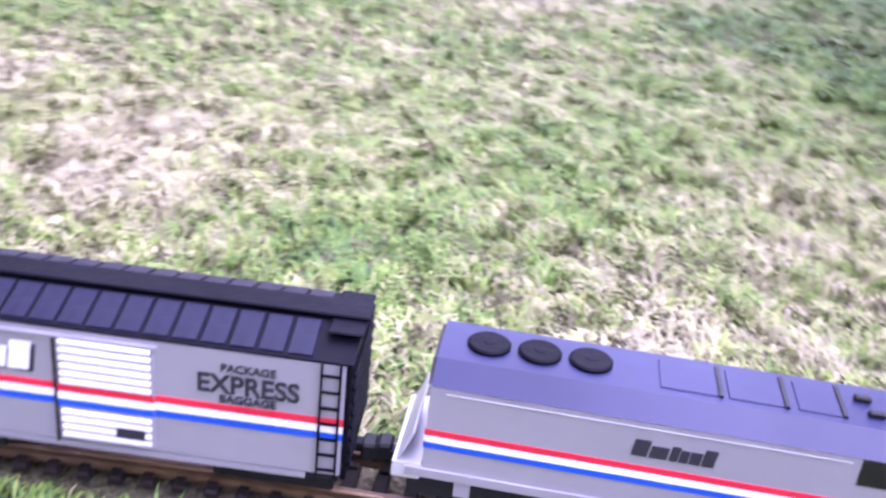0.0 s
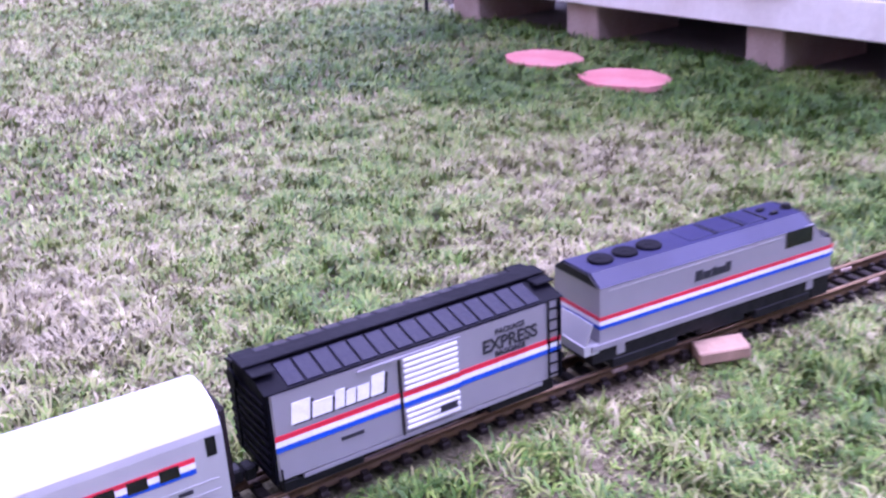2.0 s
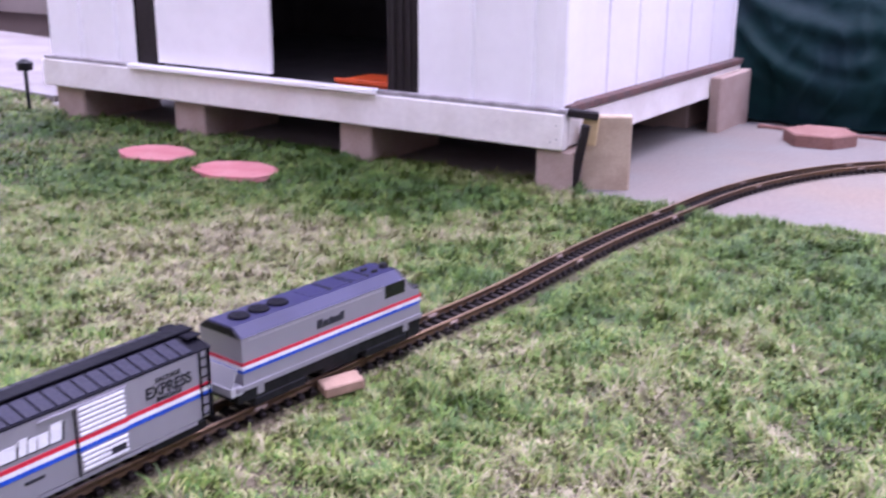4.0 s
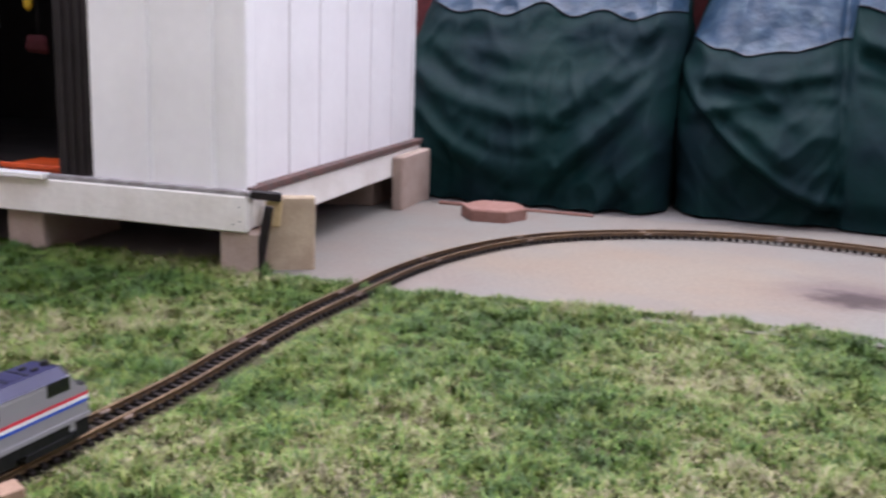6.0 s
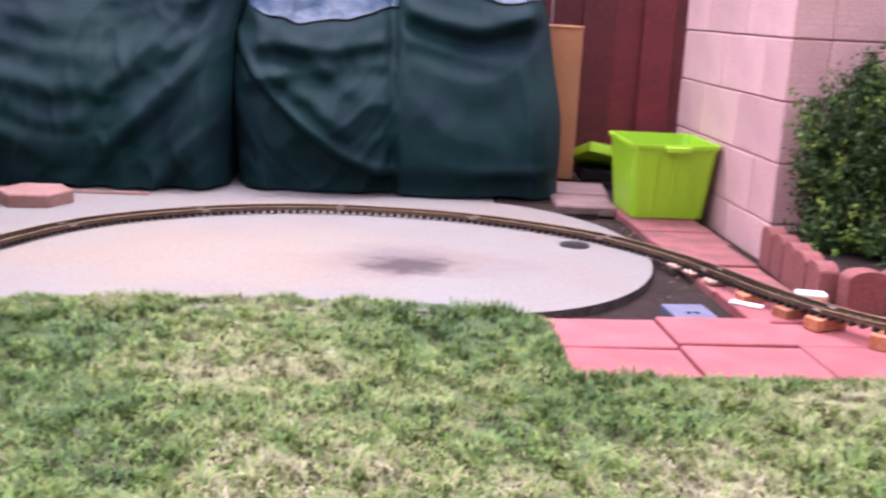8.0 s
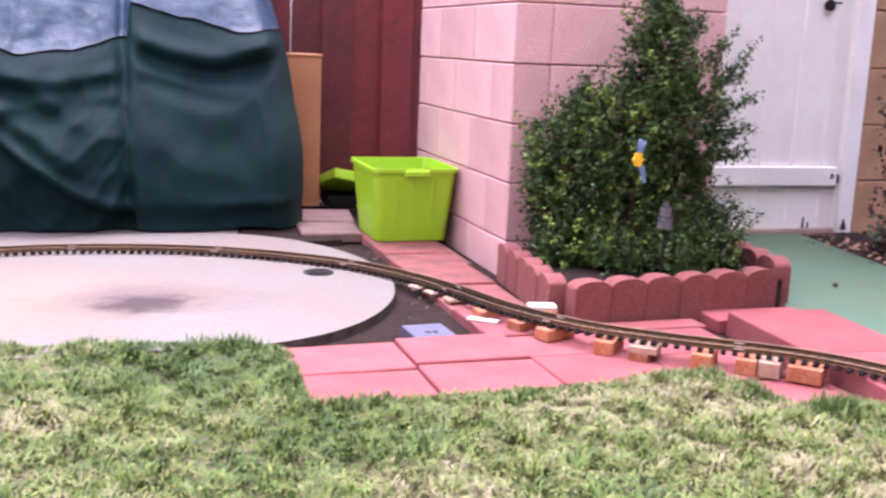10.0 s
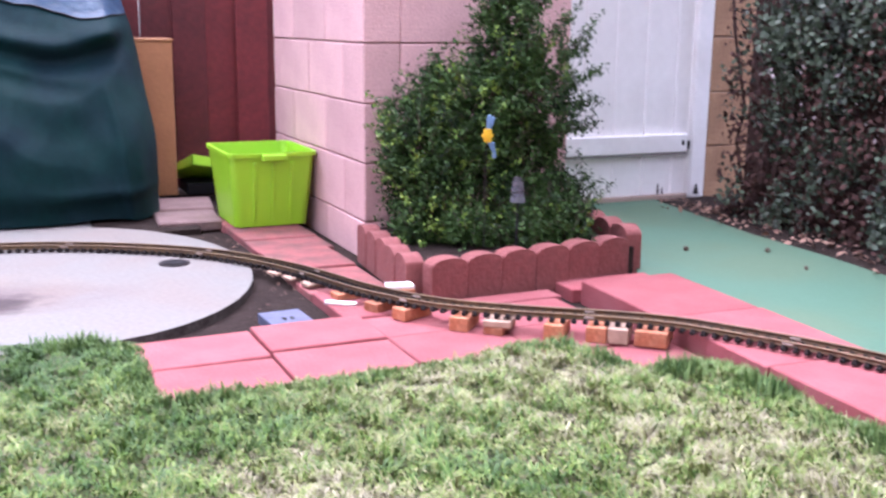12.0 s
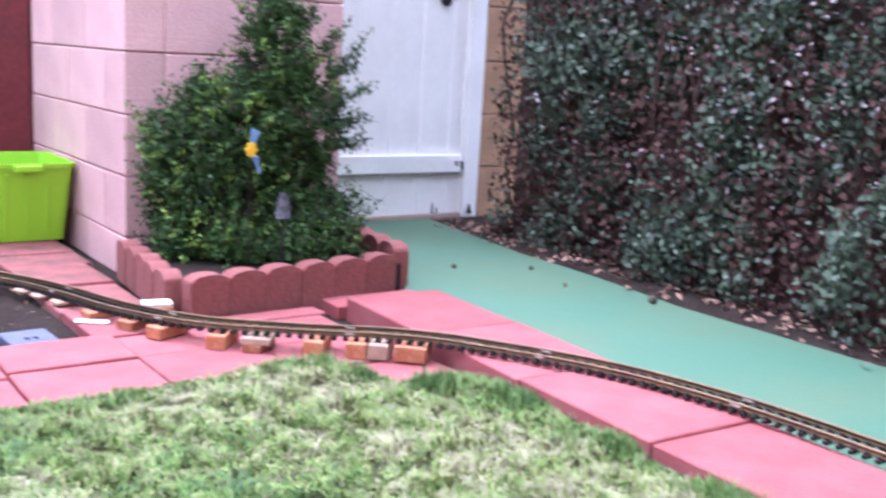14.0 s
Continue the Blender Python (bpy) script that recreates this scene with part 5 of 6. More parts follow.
def coach():
    c = base("toy_coach", None, "silver toy passenger coach with a striped window band", "toy coach", "toy train")
    L, W = 0.205, 0.050
    side = [(-W + 0.003, 0.044), (W - 0.003, 0.044), (W, 0.052), (W, 0.128)]
    arch = [(W * math.cos(t), 0.128 + 0.033 * math.sin(t)) for t in np.linspace(0, math.pi, 15)[1:-1]]
    part("body", profile(side + arch + [(-W, 0.128), (-W, 0.052)], -L, L), M_COACH, c)
    for sg in (-1, 1):
        x0, x1 = sorted((sg * L, sg * (L + 0.012)))
        part("diaphragm", boxed(x0, x1, -0.034, 0.034, 0.046, 0.146, 0.006), M_DARKMETAL, c, "dark grey end diaphragm")
    n = 11
    step = 0.030
    for sg in (-1, 1):
        a, b = sorted((sg * W, sg * (W + 0.0006)))
        part("red_stripe", boxed(-L + 0.03, L - 0.03, a, b, 0.1075, 0.1125), M_REDSTRIPE, c)
        part("white_stripe", boxed(-L + 0.03, L - 0.03, a, b, 0.1010, 0.1075), M_LETTER, c)
        part("blue_stripe", boxed(-L + 0.03, L - 0.03, a, b, 0.0955, 0.1010), M_BLUE, c)
        for i in range(n):
            x = (i - (n - 1) / 2) * step
            a, b = sorted((sg * W, sg * (W + 0.0010)))
            part("window", boxed(x - 0.0095, x + 0.0095, a, b, 0.0985, 0.1105), M_GLASS, c, "dark coach window")
        a, b = sorted((sg * W, sg * (W + 0.0008)))
        part("end_door_window", boxed(L - 0.018, L - 0.008, a, b, 0.108, 0.128), M_GLASS, c, "dark coach window")
        part("number_bar", boxed(L - 0.05, L - 0.036, a, b, 0.076, 0.080), M_DARKLETTER, c)
    for z in (0.058, 0.070, 0.082):
        side_strip("flute", -L + 0.01, L - 0.01, z, z + 0.0015, W, M_COACH, c)
    truck(c, -0.145, 0.014)
    truck(c, 0.145, 0.014)
    coupler(c, -L - 0.012, -1)
    coupler(c, L + 0.012, 1)
    return c


TRAIN_SCALE = 1.035


def train_pose(s):
    p, yaw = on_track(s)
    return pose(p.x, p.y, p.z, 0, 0, yaw) @ Matrix.Scale(TRAIN_SCALE, 4)


def set_on_track(ob, s):
    ob.matrix_world = train_pose(s)


def place_of(x, y):
    return float(TS[int(np.hypot(TXY[:, 0] - x, TXY[:, 1] - y).argmin())])


front_of_boxcar = place_of(-0.6325, 1.096) + 0.056
set_on_track(boxcar(), front_of_boxcar - 0.18 * TRAIN_SCALE)
set_on_track(locomotive(), front_of_boxcar + 0.248 * TRAIN_SCALE)
first_coach = coach()
set_on_track(first_coach, front_of_boxcar - (0.36 + 0.035 + 0.217) * TRAIN_SCALE)
for k in (1, 2):
    copy_thing(first_coach, train_pose(front_of_boxcar - (0.612 + 0.458 * k) * TRAIN_SCALE))

# ---------------------------------------------------------------- planter, shrub and hedge
def scalloped(name, p0, p1, height, n):
    """A run of edging with a scalloped top, from p0 to p1 in the yard's measures."""
    (a0, b0), (a1, b1) = p0, p1
    length = math.hypot(a1 - a0, b1 - b0)
    turn = math.degrees(math.atan2(b1 - b0, a1 - a0))
    e = base(name, yard_pose(a0, b0, 0.0, turn), "red concrete garden edging with a scalloped top", "edging", "planter edging")
    w = length / n
    mesh = None
    for i in range(n):
        if mesh is None:
            pts = [(0.0007, -0.02), (w - 0.0007, -0.02), (w - 0.0007, height * 0.81)]
            pts += [(w / 2 + (w / 2 - 0.0007) * math.cos(t), height * 0.81 + height * 0.19 * math.sin(t)) for t in np.linspace(0, math.pi, 11)[1:-1]]
            pts.append((0.0007, height * 0.81))
            bm = bmesh.new()
            f = [bm.verts.new((x, -0.026, z)) for x, z in pts]
            r = [bm.verts.new((x, 0.026, z)) for x, z in pts]
            bm.faces.new(f)
            bm.faces.new(r[::-1])
            for k in range(len(pts)):
                j = (k + 1) % len(pts)
                bm.faces.new((f[k], f[j], r[j], r[k]))
            bmesh.ops.bevel(bm, geom=[x for x in bm.edges if abs(x.verts[0].co.y - x.verts[1].co.y) < 1e-6], offset=0.002, segments=1, affect="EDGES")
            ob = part("edging_block", bm, M_EDGING, e)
            mesh = ob.data
        else:
            ob = new("edging_block", mesh)
            ob.parent = e
        ob.location = (i * w, 0.0025 * ((i * 7) % 3 - 1), 0)
    return e


scalloped("edging", (2.775, 0.665), (2.72, 0.13), 0.108, 5)
scalloped("edging", (2.735, 0.085), (3.43, 0.17), 0.112, 6)
scalloped("edging", (3.455, 0.16), (3.52, 0.62), 0.135, 4)
sheet("planter_soil", yl((2.76, 0.12), (3.45, 0.15), (3.52, 0.72), (2.80, 0.72)), -0.03, 0.075, M_SOIL, "dark planter soil", "soil")


def leaf_cloud(name, centres, normals, size, mat, rng, shape=(1.0, 0.55), flat=0.6):
    """Small four-sided leaves at many places, one mesh."""
    n = len(centres)
    nrm = normals + rng.normal(0, flat, (n, 3))
    nrm /= np.linalg.norm(nrm, axis=1, keepdims=True)
    ref = rng.normal(0, 1, (n, 3))
    u = np.cross(nrm, ref)
    u /= np.linalg.norm(u, axis=1, keepdims=True)
    v = np.cross(nrm, u)
    s = size * rng.uniform(0.6, 1.3, (n, 1))
    tip, tail = centres + u * s * shape[0], centres - u * s * shape[0]
    lft, rgt = centres + v * s * shape[1] + nrm * s * 0.18, centres - v * s * shape[1] + nrm * s * 0.18
    verts = np.stack([tail, lft, tip, rgt], 1).reshape(-1, 3)
    faces = np.arange(4 * n).reshape(n, 4)
    return big_mesh(name, verts, faces, mat)


def shrub():
    rng = np.random.default_rng(11)
    s = base("shrub", yard_pose(3.105, 0.46, 0.07, -26.8), "dense dark green box shrub in the planter", "shrub")
    # lobes of growth: place, height, depth, radius, fullness
    lobes = [(-0.185, 0.225, -0.02, 0.150, 1.0), (-0.245, 0.330, 0.02, 0.095, 0.9), (-0.150, 0.440, 0.02, 0.090, 0.8), (0.045, 0.530, 0.03, 0.120, 0.9), (0.050, 0.680, 0.04, 0.085, 0.8),
             (0.150, 0.400, 0.04, 0.130, 0.5), (-0.02, 0.24, 0.03, 0.150, 0.8), (0.245, 0.100, -0.03, 0.080, 0.8), (-0.190, 0.090, -0.05, 0.100, 0.8), (-0.02, 0.37, -0.02, 0.130, 0.8),
             (0.185, 0.560, 0.06, 0.085, 0.35), (0.13, 0.20, 0.06, 0.120, 0.5), (0.17, 0.07, -0.08, 0.070, 0.6), (0.02, 0.10, 0.02, 0.130, 0.8), (-0.10, 0.06, -0.09, 0.075, 0.6), (0.035, 0.795, 0.04, 0.040, 0.7),
             (-0.05, 0.03, -0.14, 0.080, 0.8), (0.11, 0.035, -0.15, 0.075, 0.7), (-0.20, 0.035, -0.10, 0.075, 0.7), (0.24, 0.03, -0.10, 0.070, 0.6)]
    bm = bmesh.new()
    cyl(bm, (0, 0, -0.02), (0.01, 0, 0.30), 0.022, 0.016, seg=9)
    cs, ns, new_c, new_n, twigs = [], [], [], [], []

    def sprig(p, q, count, spread, fresh=False):
        twigs.append((p, q))
        t = rng.uniform(0.15, 1.05, (count, 1))
        w = rng.normal(0, spread, (count, 3))
        (new_c if fresh else cs).append(np.array(p) * (1 - t) + np.array(q) * t + w)
        (new_n if fresh else ns).append(w / (np.linalg.norm(w, axis=1, keepdims=True) + 1e-6) + np.array([0, -0.2, 0.6]))

    for x, z, y, r, full in lobes:
        heart = Vector((x, y, z))
        cyl(bm, (x * 0.15, y * 0.3, z * 0.35), heart, 0.010, 0.005, seg=6)
        for k in range(int(720 * r / 0.15 * r / 0.15 * full)):
            d = Vector(rng.normal(0, 1, 3))
            d.normalize()
            d.y *= 0.9
            lump = 1 + 0.50 * noise.noise(heart * 7 + d * 2.6)
            q = heart + d * r * lump * rng.uniform(0.62, 1.0)
            p = heart + d * r * 0.35 * rng.uniform(0.6, 1.2)
            if q.z < 0.0 or noise.noise(q * 13 + Vector((4, 0, 2))) < -0.19:
                continue
            fresh = q.y < heart.y and x < 0.0 and noise.noise(q * 22) > 0.50 and d.z > -0.2
            sprig(q - (q - p) * 0.40, q + d * 0.014 + Vector((0, 0, 0.018)), 30, 0.0100, fresh)
        # shoots past the outline
        for k in range(int(46 * full)):
            d = Vector(rng.normal(0, 1, 3)) + Vector((0, -0.2, 0.35))
            d.normalize()
            q = heart + d * r * 0.9
            sprig(q, q + (d * 0.6 + Vector((0, 0, 0.45))) * rng.uniform(0.05, 0.125), 17, 0.0075, rng.uniform() < (0.28 if x < 0.1 else 0.06))
    # long twigs reaching out over the gate's side
    for x0, z0, x1, z1 in ((0.20, 0.52, 0.335, 0.70), (0.22, 0.46, 0.36, 0.54), (0.24, 0.40, 0.35, 0.43), (0.16, 0.58, 0.25, 0.70), (0.22, 0.34, 0.345, 0.35), (0.24, 0.12, 0.325, 0.19),
                           (0.12, 0.66, 0.17, 0.78), (0.21, 0.54, 0.30, 0.60), (-0.16, 0.47, -0.165, 0.57), (0.03, 0.72, 0.035, 0.90), (-0.27, 0.38, -0.32, 0.42)):
        a, b = Vector((x0, 0.03, z0)), Vector((x1, 0.05, z1))
        sprig(a, b, 46, 0.009)
        for k in range(4):
            m = a.lerp(b, rng.uniform(0.3, 0.95))
            sprig(m, m + Vector((rng.uniform(-0.03, 0.045), rng.uniform(-0.03, 0.03), rng.uniform(0.0, 0.05))), 22, 0.008)
    part("trunk", bm, M_BARK, s, "brown branching stems")
    # fine twigs, three-sided
    p, q = np.array([t[0] for t in twigs]), np.array([t[1] for t in twigs])
    side = np.cross(q - p, rng.normal(0, 1, p.shape))
    side /= np.linalg.norm(side, axis=1, keepdims=True) + 1e-9
    up = np.cross(q - p, side)
    up /= np.linalg.norm(up, axis=1, keepdims=True) + 1e-9
    v = np.stack([p + side * 0.0018, p - side * 0.0012 + up * 0.0014, p - side * 0.0012 - up * 0.0014, q], 1).reshape(-1, 3)
    i = np.arange(len(p))[:, None] * 4
    f = np.concatenate([i + np.array([[0, 1, 3]]), i + np.array([[1, 2, 3]]), i + np.array([[2, 0, 3]])], 0)
    ob = big_mesh("brushwood", v, f, M_BARK)
    ob.parent = s
    tagged(ob, "fine brown twigs")
    cs, ns = np.concatenate(cs), np.concatenate(ns)
    keep = cs[:, 2] > 0.012
    ob = leaf_cloud("crown", cs[keep], ns[keep], 0.0075, M_BOX, rng, (1.0, 0.48))
    ob.parent = s
    tagged(ob, "small glossy dark leaves")
    ob = leaf_cloud("new_growth", np.concatenate(new_c), np.concatenate(new_n), 0.0075, M_NEWLEAF, rng, (1.0, 0.48))
    ob.parent = s
    tagged(ob, "bright yellow-green new tips")
    return s


shrub()


def hedge():
    """Ivy over a wall along the path: stems, and leaves in clumps with gaps."""
    rng = np.random.default_rng(21)
    w = part("wall_east", boxed(0, 0.15, -4.2, 0.98, -0.3, 1.85), M_STEM)
    w.matrix_world = yard_pose(4.52, 0, 0, -3)
    tagged(w, "old brown wall grown over with ivy", "wall", kind="structure")
    h = base("ivy_hedge", yard_pose(4.40, 0, 0, -3), "dense dusty ivy climbing over the wall", "ivy")
    for i in range(90):
        bm = bmesh.new()
        y = rng.uniform(-4.0, 0.92)
        thick = rng.uniform(0.004, 0.011)
        p = Vector((0.03, y, 0))
        z = 0.0
        while z < 1.7:
            q = Vector((0.01 + rng.uniform(-0.05, 0.05), p.y + rng.uniform(-0.05, 0.05), z + rng.uniform(0.12, 0.3)))
            cyl(bm, p, q, thick, thick * 0.9, seg=5)
            p, z = q, q.z
        part("stem", bm, M_STEM, h, "brown woody ivy stem")
    n = 3600
    cy, cz = rng.uniform(-4.1, 0.98, n), rng.uniform(0.03, 1.85, n)
    bulge = np.array([0.10 * noise.noise(Vector((y * 2.6, z * 2.2, 1.0))) + 0.08 * noise.noise(Vector((y * 6, z * 6, 3.0))) for y, z in zip(cy, cz)])
    # fuller towards the top and away from the gate, thin over the woody stems below
    dens = np.array([1.7 * noise.noise(Vector((y * 5.0, z * 3.2, 7.0))) + 0.7 * noise.noise(Vector((y * 13.0, z * 11.0, 2.0))) for y, z in zip(cy, cz)]) + 0.30 + 0.5 * np.clip((cz - 0.2) / 0.6, 0, 1) * np.clip((1.0 - cy) / 0.5, 0.1, 1) - 0.35 * np.clip((cy - 0.7) / 0.3, 0, 1)
    cs, ns = [], []
    for y, z, bu, de in zip(cy, cz, bulge, dens):
        m = int(max(0, 44 * min(1.25, de - 0.10)))
        w = rng.normal(0, 1, (m, 3)) * np.array([0.022, 0.034, 0.04])
        cs.append(np.array([-0.01 - bu - 0.11 * max(0.0, 1 - z / 0.55), y, z]) + w)
        ns.append(np.tile(np.array([-0.8, 0.0, 0.45]), (m, 1)))
    cs, ns = np.concatenate(cs), np.concatenate(ns)
    keep = (cs[:, 2] > 0.01) & (cs[:, 1] < 0.93)
    ob = leaf_cloud("leaves", cs[keep], ns[keep], 0.0132, M_IVY, rng, (1.0, 0.66), 0.85)
    ob.parent = h
    tagged(ob, "small dull green ivy leaves")
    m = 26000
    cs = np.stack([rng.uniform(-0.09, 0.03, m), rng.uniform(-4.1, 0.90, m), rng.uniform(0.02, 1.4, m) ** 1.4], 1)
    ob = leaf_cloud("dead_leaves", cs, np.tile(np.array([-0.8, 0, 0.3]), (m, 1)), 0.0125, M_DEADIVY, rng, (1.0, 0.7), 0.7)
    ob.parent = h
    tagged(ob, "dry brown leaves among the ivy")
    # pale pinkish leaves stand in for sky highlights on the ivy
    pick = rng.choice(len(ns), 3600, replace=False)
    cs2 = np.array([[-0.075 - 0.10 * noise.noise(Vector((y * 2.2, z * 2.6, 1.0))), y, z] for y, z in zip(rng.uniform(-4.1, 0.6, 3600), 0.3 + 1.55 * rng.uniform(0, 1, 3600) ** 0.7)])
    ob = leaf_cloud("highlight_leaves", cs2 + rng.normal(0, 0.015, cs2.shape), ns[pick], 0.0088, M_LEAFGLINT, rng, (1.0, 0.6), 0.9)
    ob.parent = h
    tagged(ob, "pale pinkish leaf tips painting the ivy's highlights")
    # litter at its foot
    m = 900
    cs = np.stack([rng.normal(-0.12, 0.07, m), rng.uniform(-3.5, 1.15, m), np.full(m, 0.006) + rng.uniform(0, 0.012, m)], 1)
    ob = leaf_cloud("leaf_litter", cs, np.tile(np.array([0, 0, 1.0]), (m, 1)), 0.014, M_DRYLEAF, rng, (1.0, 0.6), 0.35)
    ob.matrix_world = yard_pose(4.40, 0, 0, -3)
    tagged(ob, "fallen dry leaves along the hedge foot", "leaf litter", kind="stuff")


hedge()
sheet("hedge_soil", yl((4.11, -3.3), (4.6, -3.3), (4.6, 1.22), (4.31, 1.22), (4.17, 0.45), (4.155, 0.05), (4.105, -0.4)), -0.03, 0.003, M_SOIL, "dark soil under the ivy", "soil")
for i, (a, b, r) in enumerate(((4.053, -0.33, 0.014), (3.78, 0.32, 0.009), (3.95, -0.05, 0.007), (4.02, 0.2, 0.008))):
    bm = bmesh.new()
    bmesh.ops.create_icosphere(bm, subdivisions=2, radius=r)
    for v in bm.verts:
        v.co *= 1 + 0.25 * noise.noise(v.co * 90 + Vector((i, 0, 0)))
    ob = part("seed_pod", bm, M_BARK, None, "", True)
    p = yard(a, b, 0.004 + r * 0.85)
    ob.matrix_world = pose(p.x, p.y, p.z)
    tagged(ob, "small brown seed pod on the green path", "seed pod", "seed pods")

# garden ornament on a stake in front of the shrub
orn = base("garden_ornament", yard_pose(2.945, 0.16, 0.07), "yellow and blue plastic flower ornament on a stake", "ornament")
bm = bmesh.new()
cyl(bm, (0, 0, -0.04), (0, 0.0, 0.40), 0.0016, seg=6)
part("stake", bm, M_DARKMETAL, orn)
bm = bmesh.new()
for i in range(6):
    t = i * math.tau / 6
    cyl(bm, (0.010 * math.cos(t), -0.012, 0.36 + 0.014 * math.sin(t)), (0.010 * math.cos(t), -0.006, 0.36 + 0.014 * math.sin(t)), 0.007, seg=8)
cyl(bm, (0, -0.016, 0.36), (0, -0.005, 0.36), 0.009, seg=10)
part("flower", bm, M_YELLOW, orn, "yellow flower")
bm = bmesh.new()
for x, z, ang in ((0.016, 0.33, -30), (0.024, 0.318, -12), (0.006, 0.392, 8), (0.014, 0.388, 22)):
    vs = box(bm, -0.006, 0.006, -0.002, 0.002, -0.024, 0.024, 0.0018, pose(x, 0, z, 0, ang, 0))
part("petals", bm, M_LIGHTBLUE, orn, "pale blue petals")
lamp = base("garden_light", yard_pose(3.055, 0.17, 0.09), "hazy plastic solar garden light on a stake", "garden light")
bm = bmesh.new()
cyl(bm, (0, 0, -0.05), (0, 0, 0.145), 0.004, seg=8)
part("stake", bm, M_BLACK, lamp)
bm = bmesh.new()
cyl(bm, (0, 0, 0.145), (0, 0, 0.205), 0.022, 0.015, seg=16)
part("shade", bm, M_HAZY, lamp, "hazy grey plastic shade")
bm = bmesh.new()
cyl(bm, (0, 0, 0.205), (0, 0, 0.217), 0.016, 0.008, seg=16)
part("cap", bm, M_DARKMETAL, lamp)

tile = base("blue_tile", yard_pose(2.338, 0.050, -0.004, 3), "blue-grey access plate set in soil", "plate")
part("plate", boxed(-0.055, 0.055, -0.075, 0.075, -0.03, 0.003, 0.002), M_BLUETILE, tile)
part("finger_hole", boxed(-0.014, -0.004, -0.010, 0.006, 0.003, 0.0045), M_BLACK, tile)
part("finger_hole", boxed(0.006, 0.016, -0.010, 0.006, 0.003, 0.0045), M_BLACK, tile)
for a, b, w, d, h, turn, z, mat, lab in ((2.50, 0.11, 0.085, 0.022, 0.007, -38, 0.003, M_SKIRT, "thin white wooden slip on the pavers"),
                                        (2.665, 0.105, 0.075, 0.045, 0.010, -12, 0.0345, M_SKIRT, "white wooden slip lying on brown blocks"),
                                        (2.665, 0.10, 0.07, 0.055, 0.016, -4, 0.0180, M_PIER, "brown wooden block in a small stack"),
                                        (2.67, 0.10, 0.075, 0.055, 0.015, -16, 0.0025, M_PIER, "brown wooden block at the foot of a stack")):
    ob = part("wood_offcut", boxed(-w / 2, w / 2, -d / 2, d / 2, 0, h, 0.002), mat)
    ob.matrix_world = yard_pose(a, b, z, turn)
    tagged(ob, lab, "wood offcut")
rng = np.random.default_rng(61)
cs = np.stack([rng.uniform(1.95, 2.46, 260), rng.uniform(-0.02, 1.25, 260), np.full(260, -0.023)], 1)
cs = cs[((cs[:, 0] - 1.82) / 0.60) ** 2 + ((cs[:, 1] - 0.61) / 0.65) ** 2 > 1]
chips = leaf_cloud("soil_litter", cs, np.tile(np.array([0, 0, 1.0]), (len(cs), 1)), 0.0065, M_DRYLEAF, rng, (1.0, 0.6), 0.3)
chips.matrix_world = yard_pose(0, 0)
tagged(chips, "scattered dry chips and leaf bits on the soil", "litter", kind="stuff")

# ball and clutter past the shed's far corner
bm = bmesh.new()
bmesh.ops.create_uvsphere(bm, u_segments=24, v_segments=16, radius=0.075)
ob = part("ball", bm, M_LIGHTBLUE, None, "", True)
ob.matrix_world = yard_pose(-3.05, 0.62, 0.077)
tagged(ob, "blue play ball on the concrete path", "ball")
kn = base("post_lamp", yard_pose(-2.42, -0.02, 0), "small black stake light by the shed corner", "garden light")
bm = bmesh.new()
cyl(bm, (0, 0, -0.03), (0, 0, 0.17), 0.008, seg=8)
part("stake", bm, M_BLACK, kn)
bm = bmesh.new()
cyl(bm, (0, 0, 0.17), (0, 0, 0.20), 0.030, 0.034, seg=14)
cyl(bm, (0, 0, 0.20), (0, 0, 0.215), 0.034, 0.012, seg=14)
part("head", bm, M_BLACK, kn)

# ---------------------------------------------------------------- grass
def inside(poly, x, y):
    n, res = len(poly), np.zeros(len(x), bool)
    j = n - 1
    for i in range(n):
        xi, yi, xj, yj = *poly[i], *poly[j]
        c = ((yi > y) != (yj > y)) & (x < (xj - xi) * (y - yi) / (yj - yi + 1e-12) + xi)
        res ^= c
        j = i
    return res


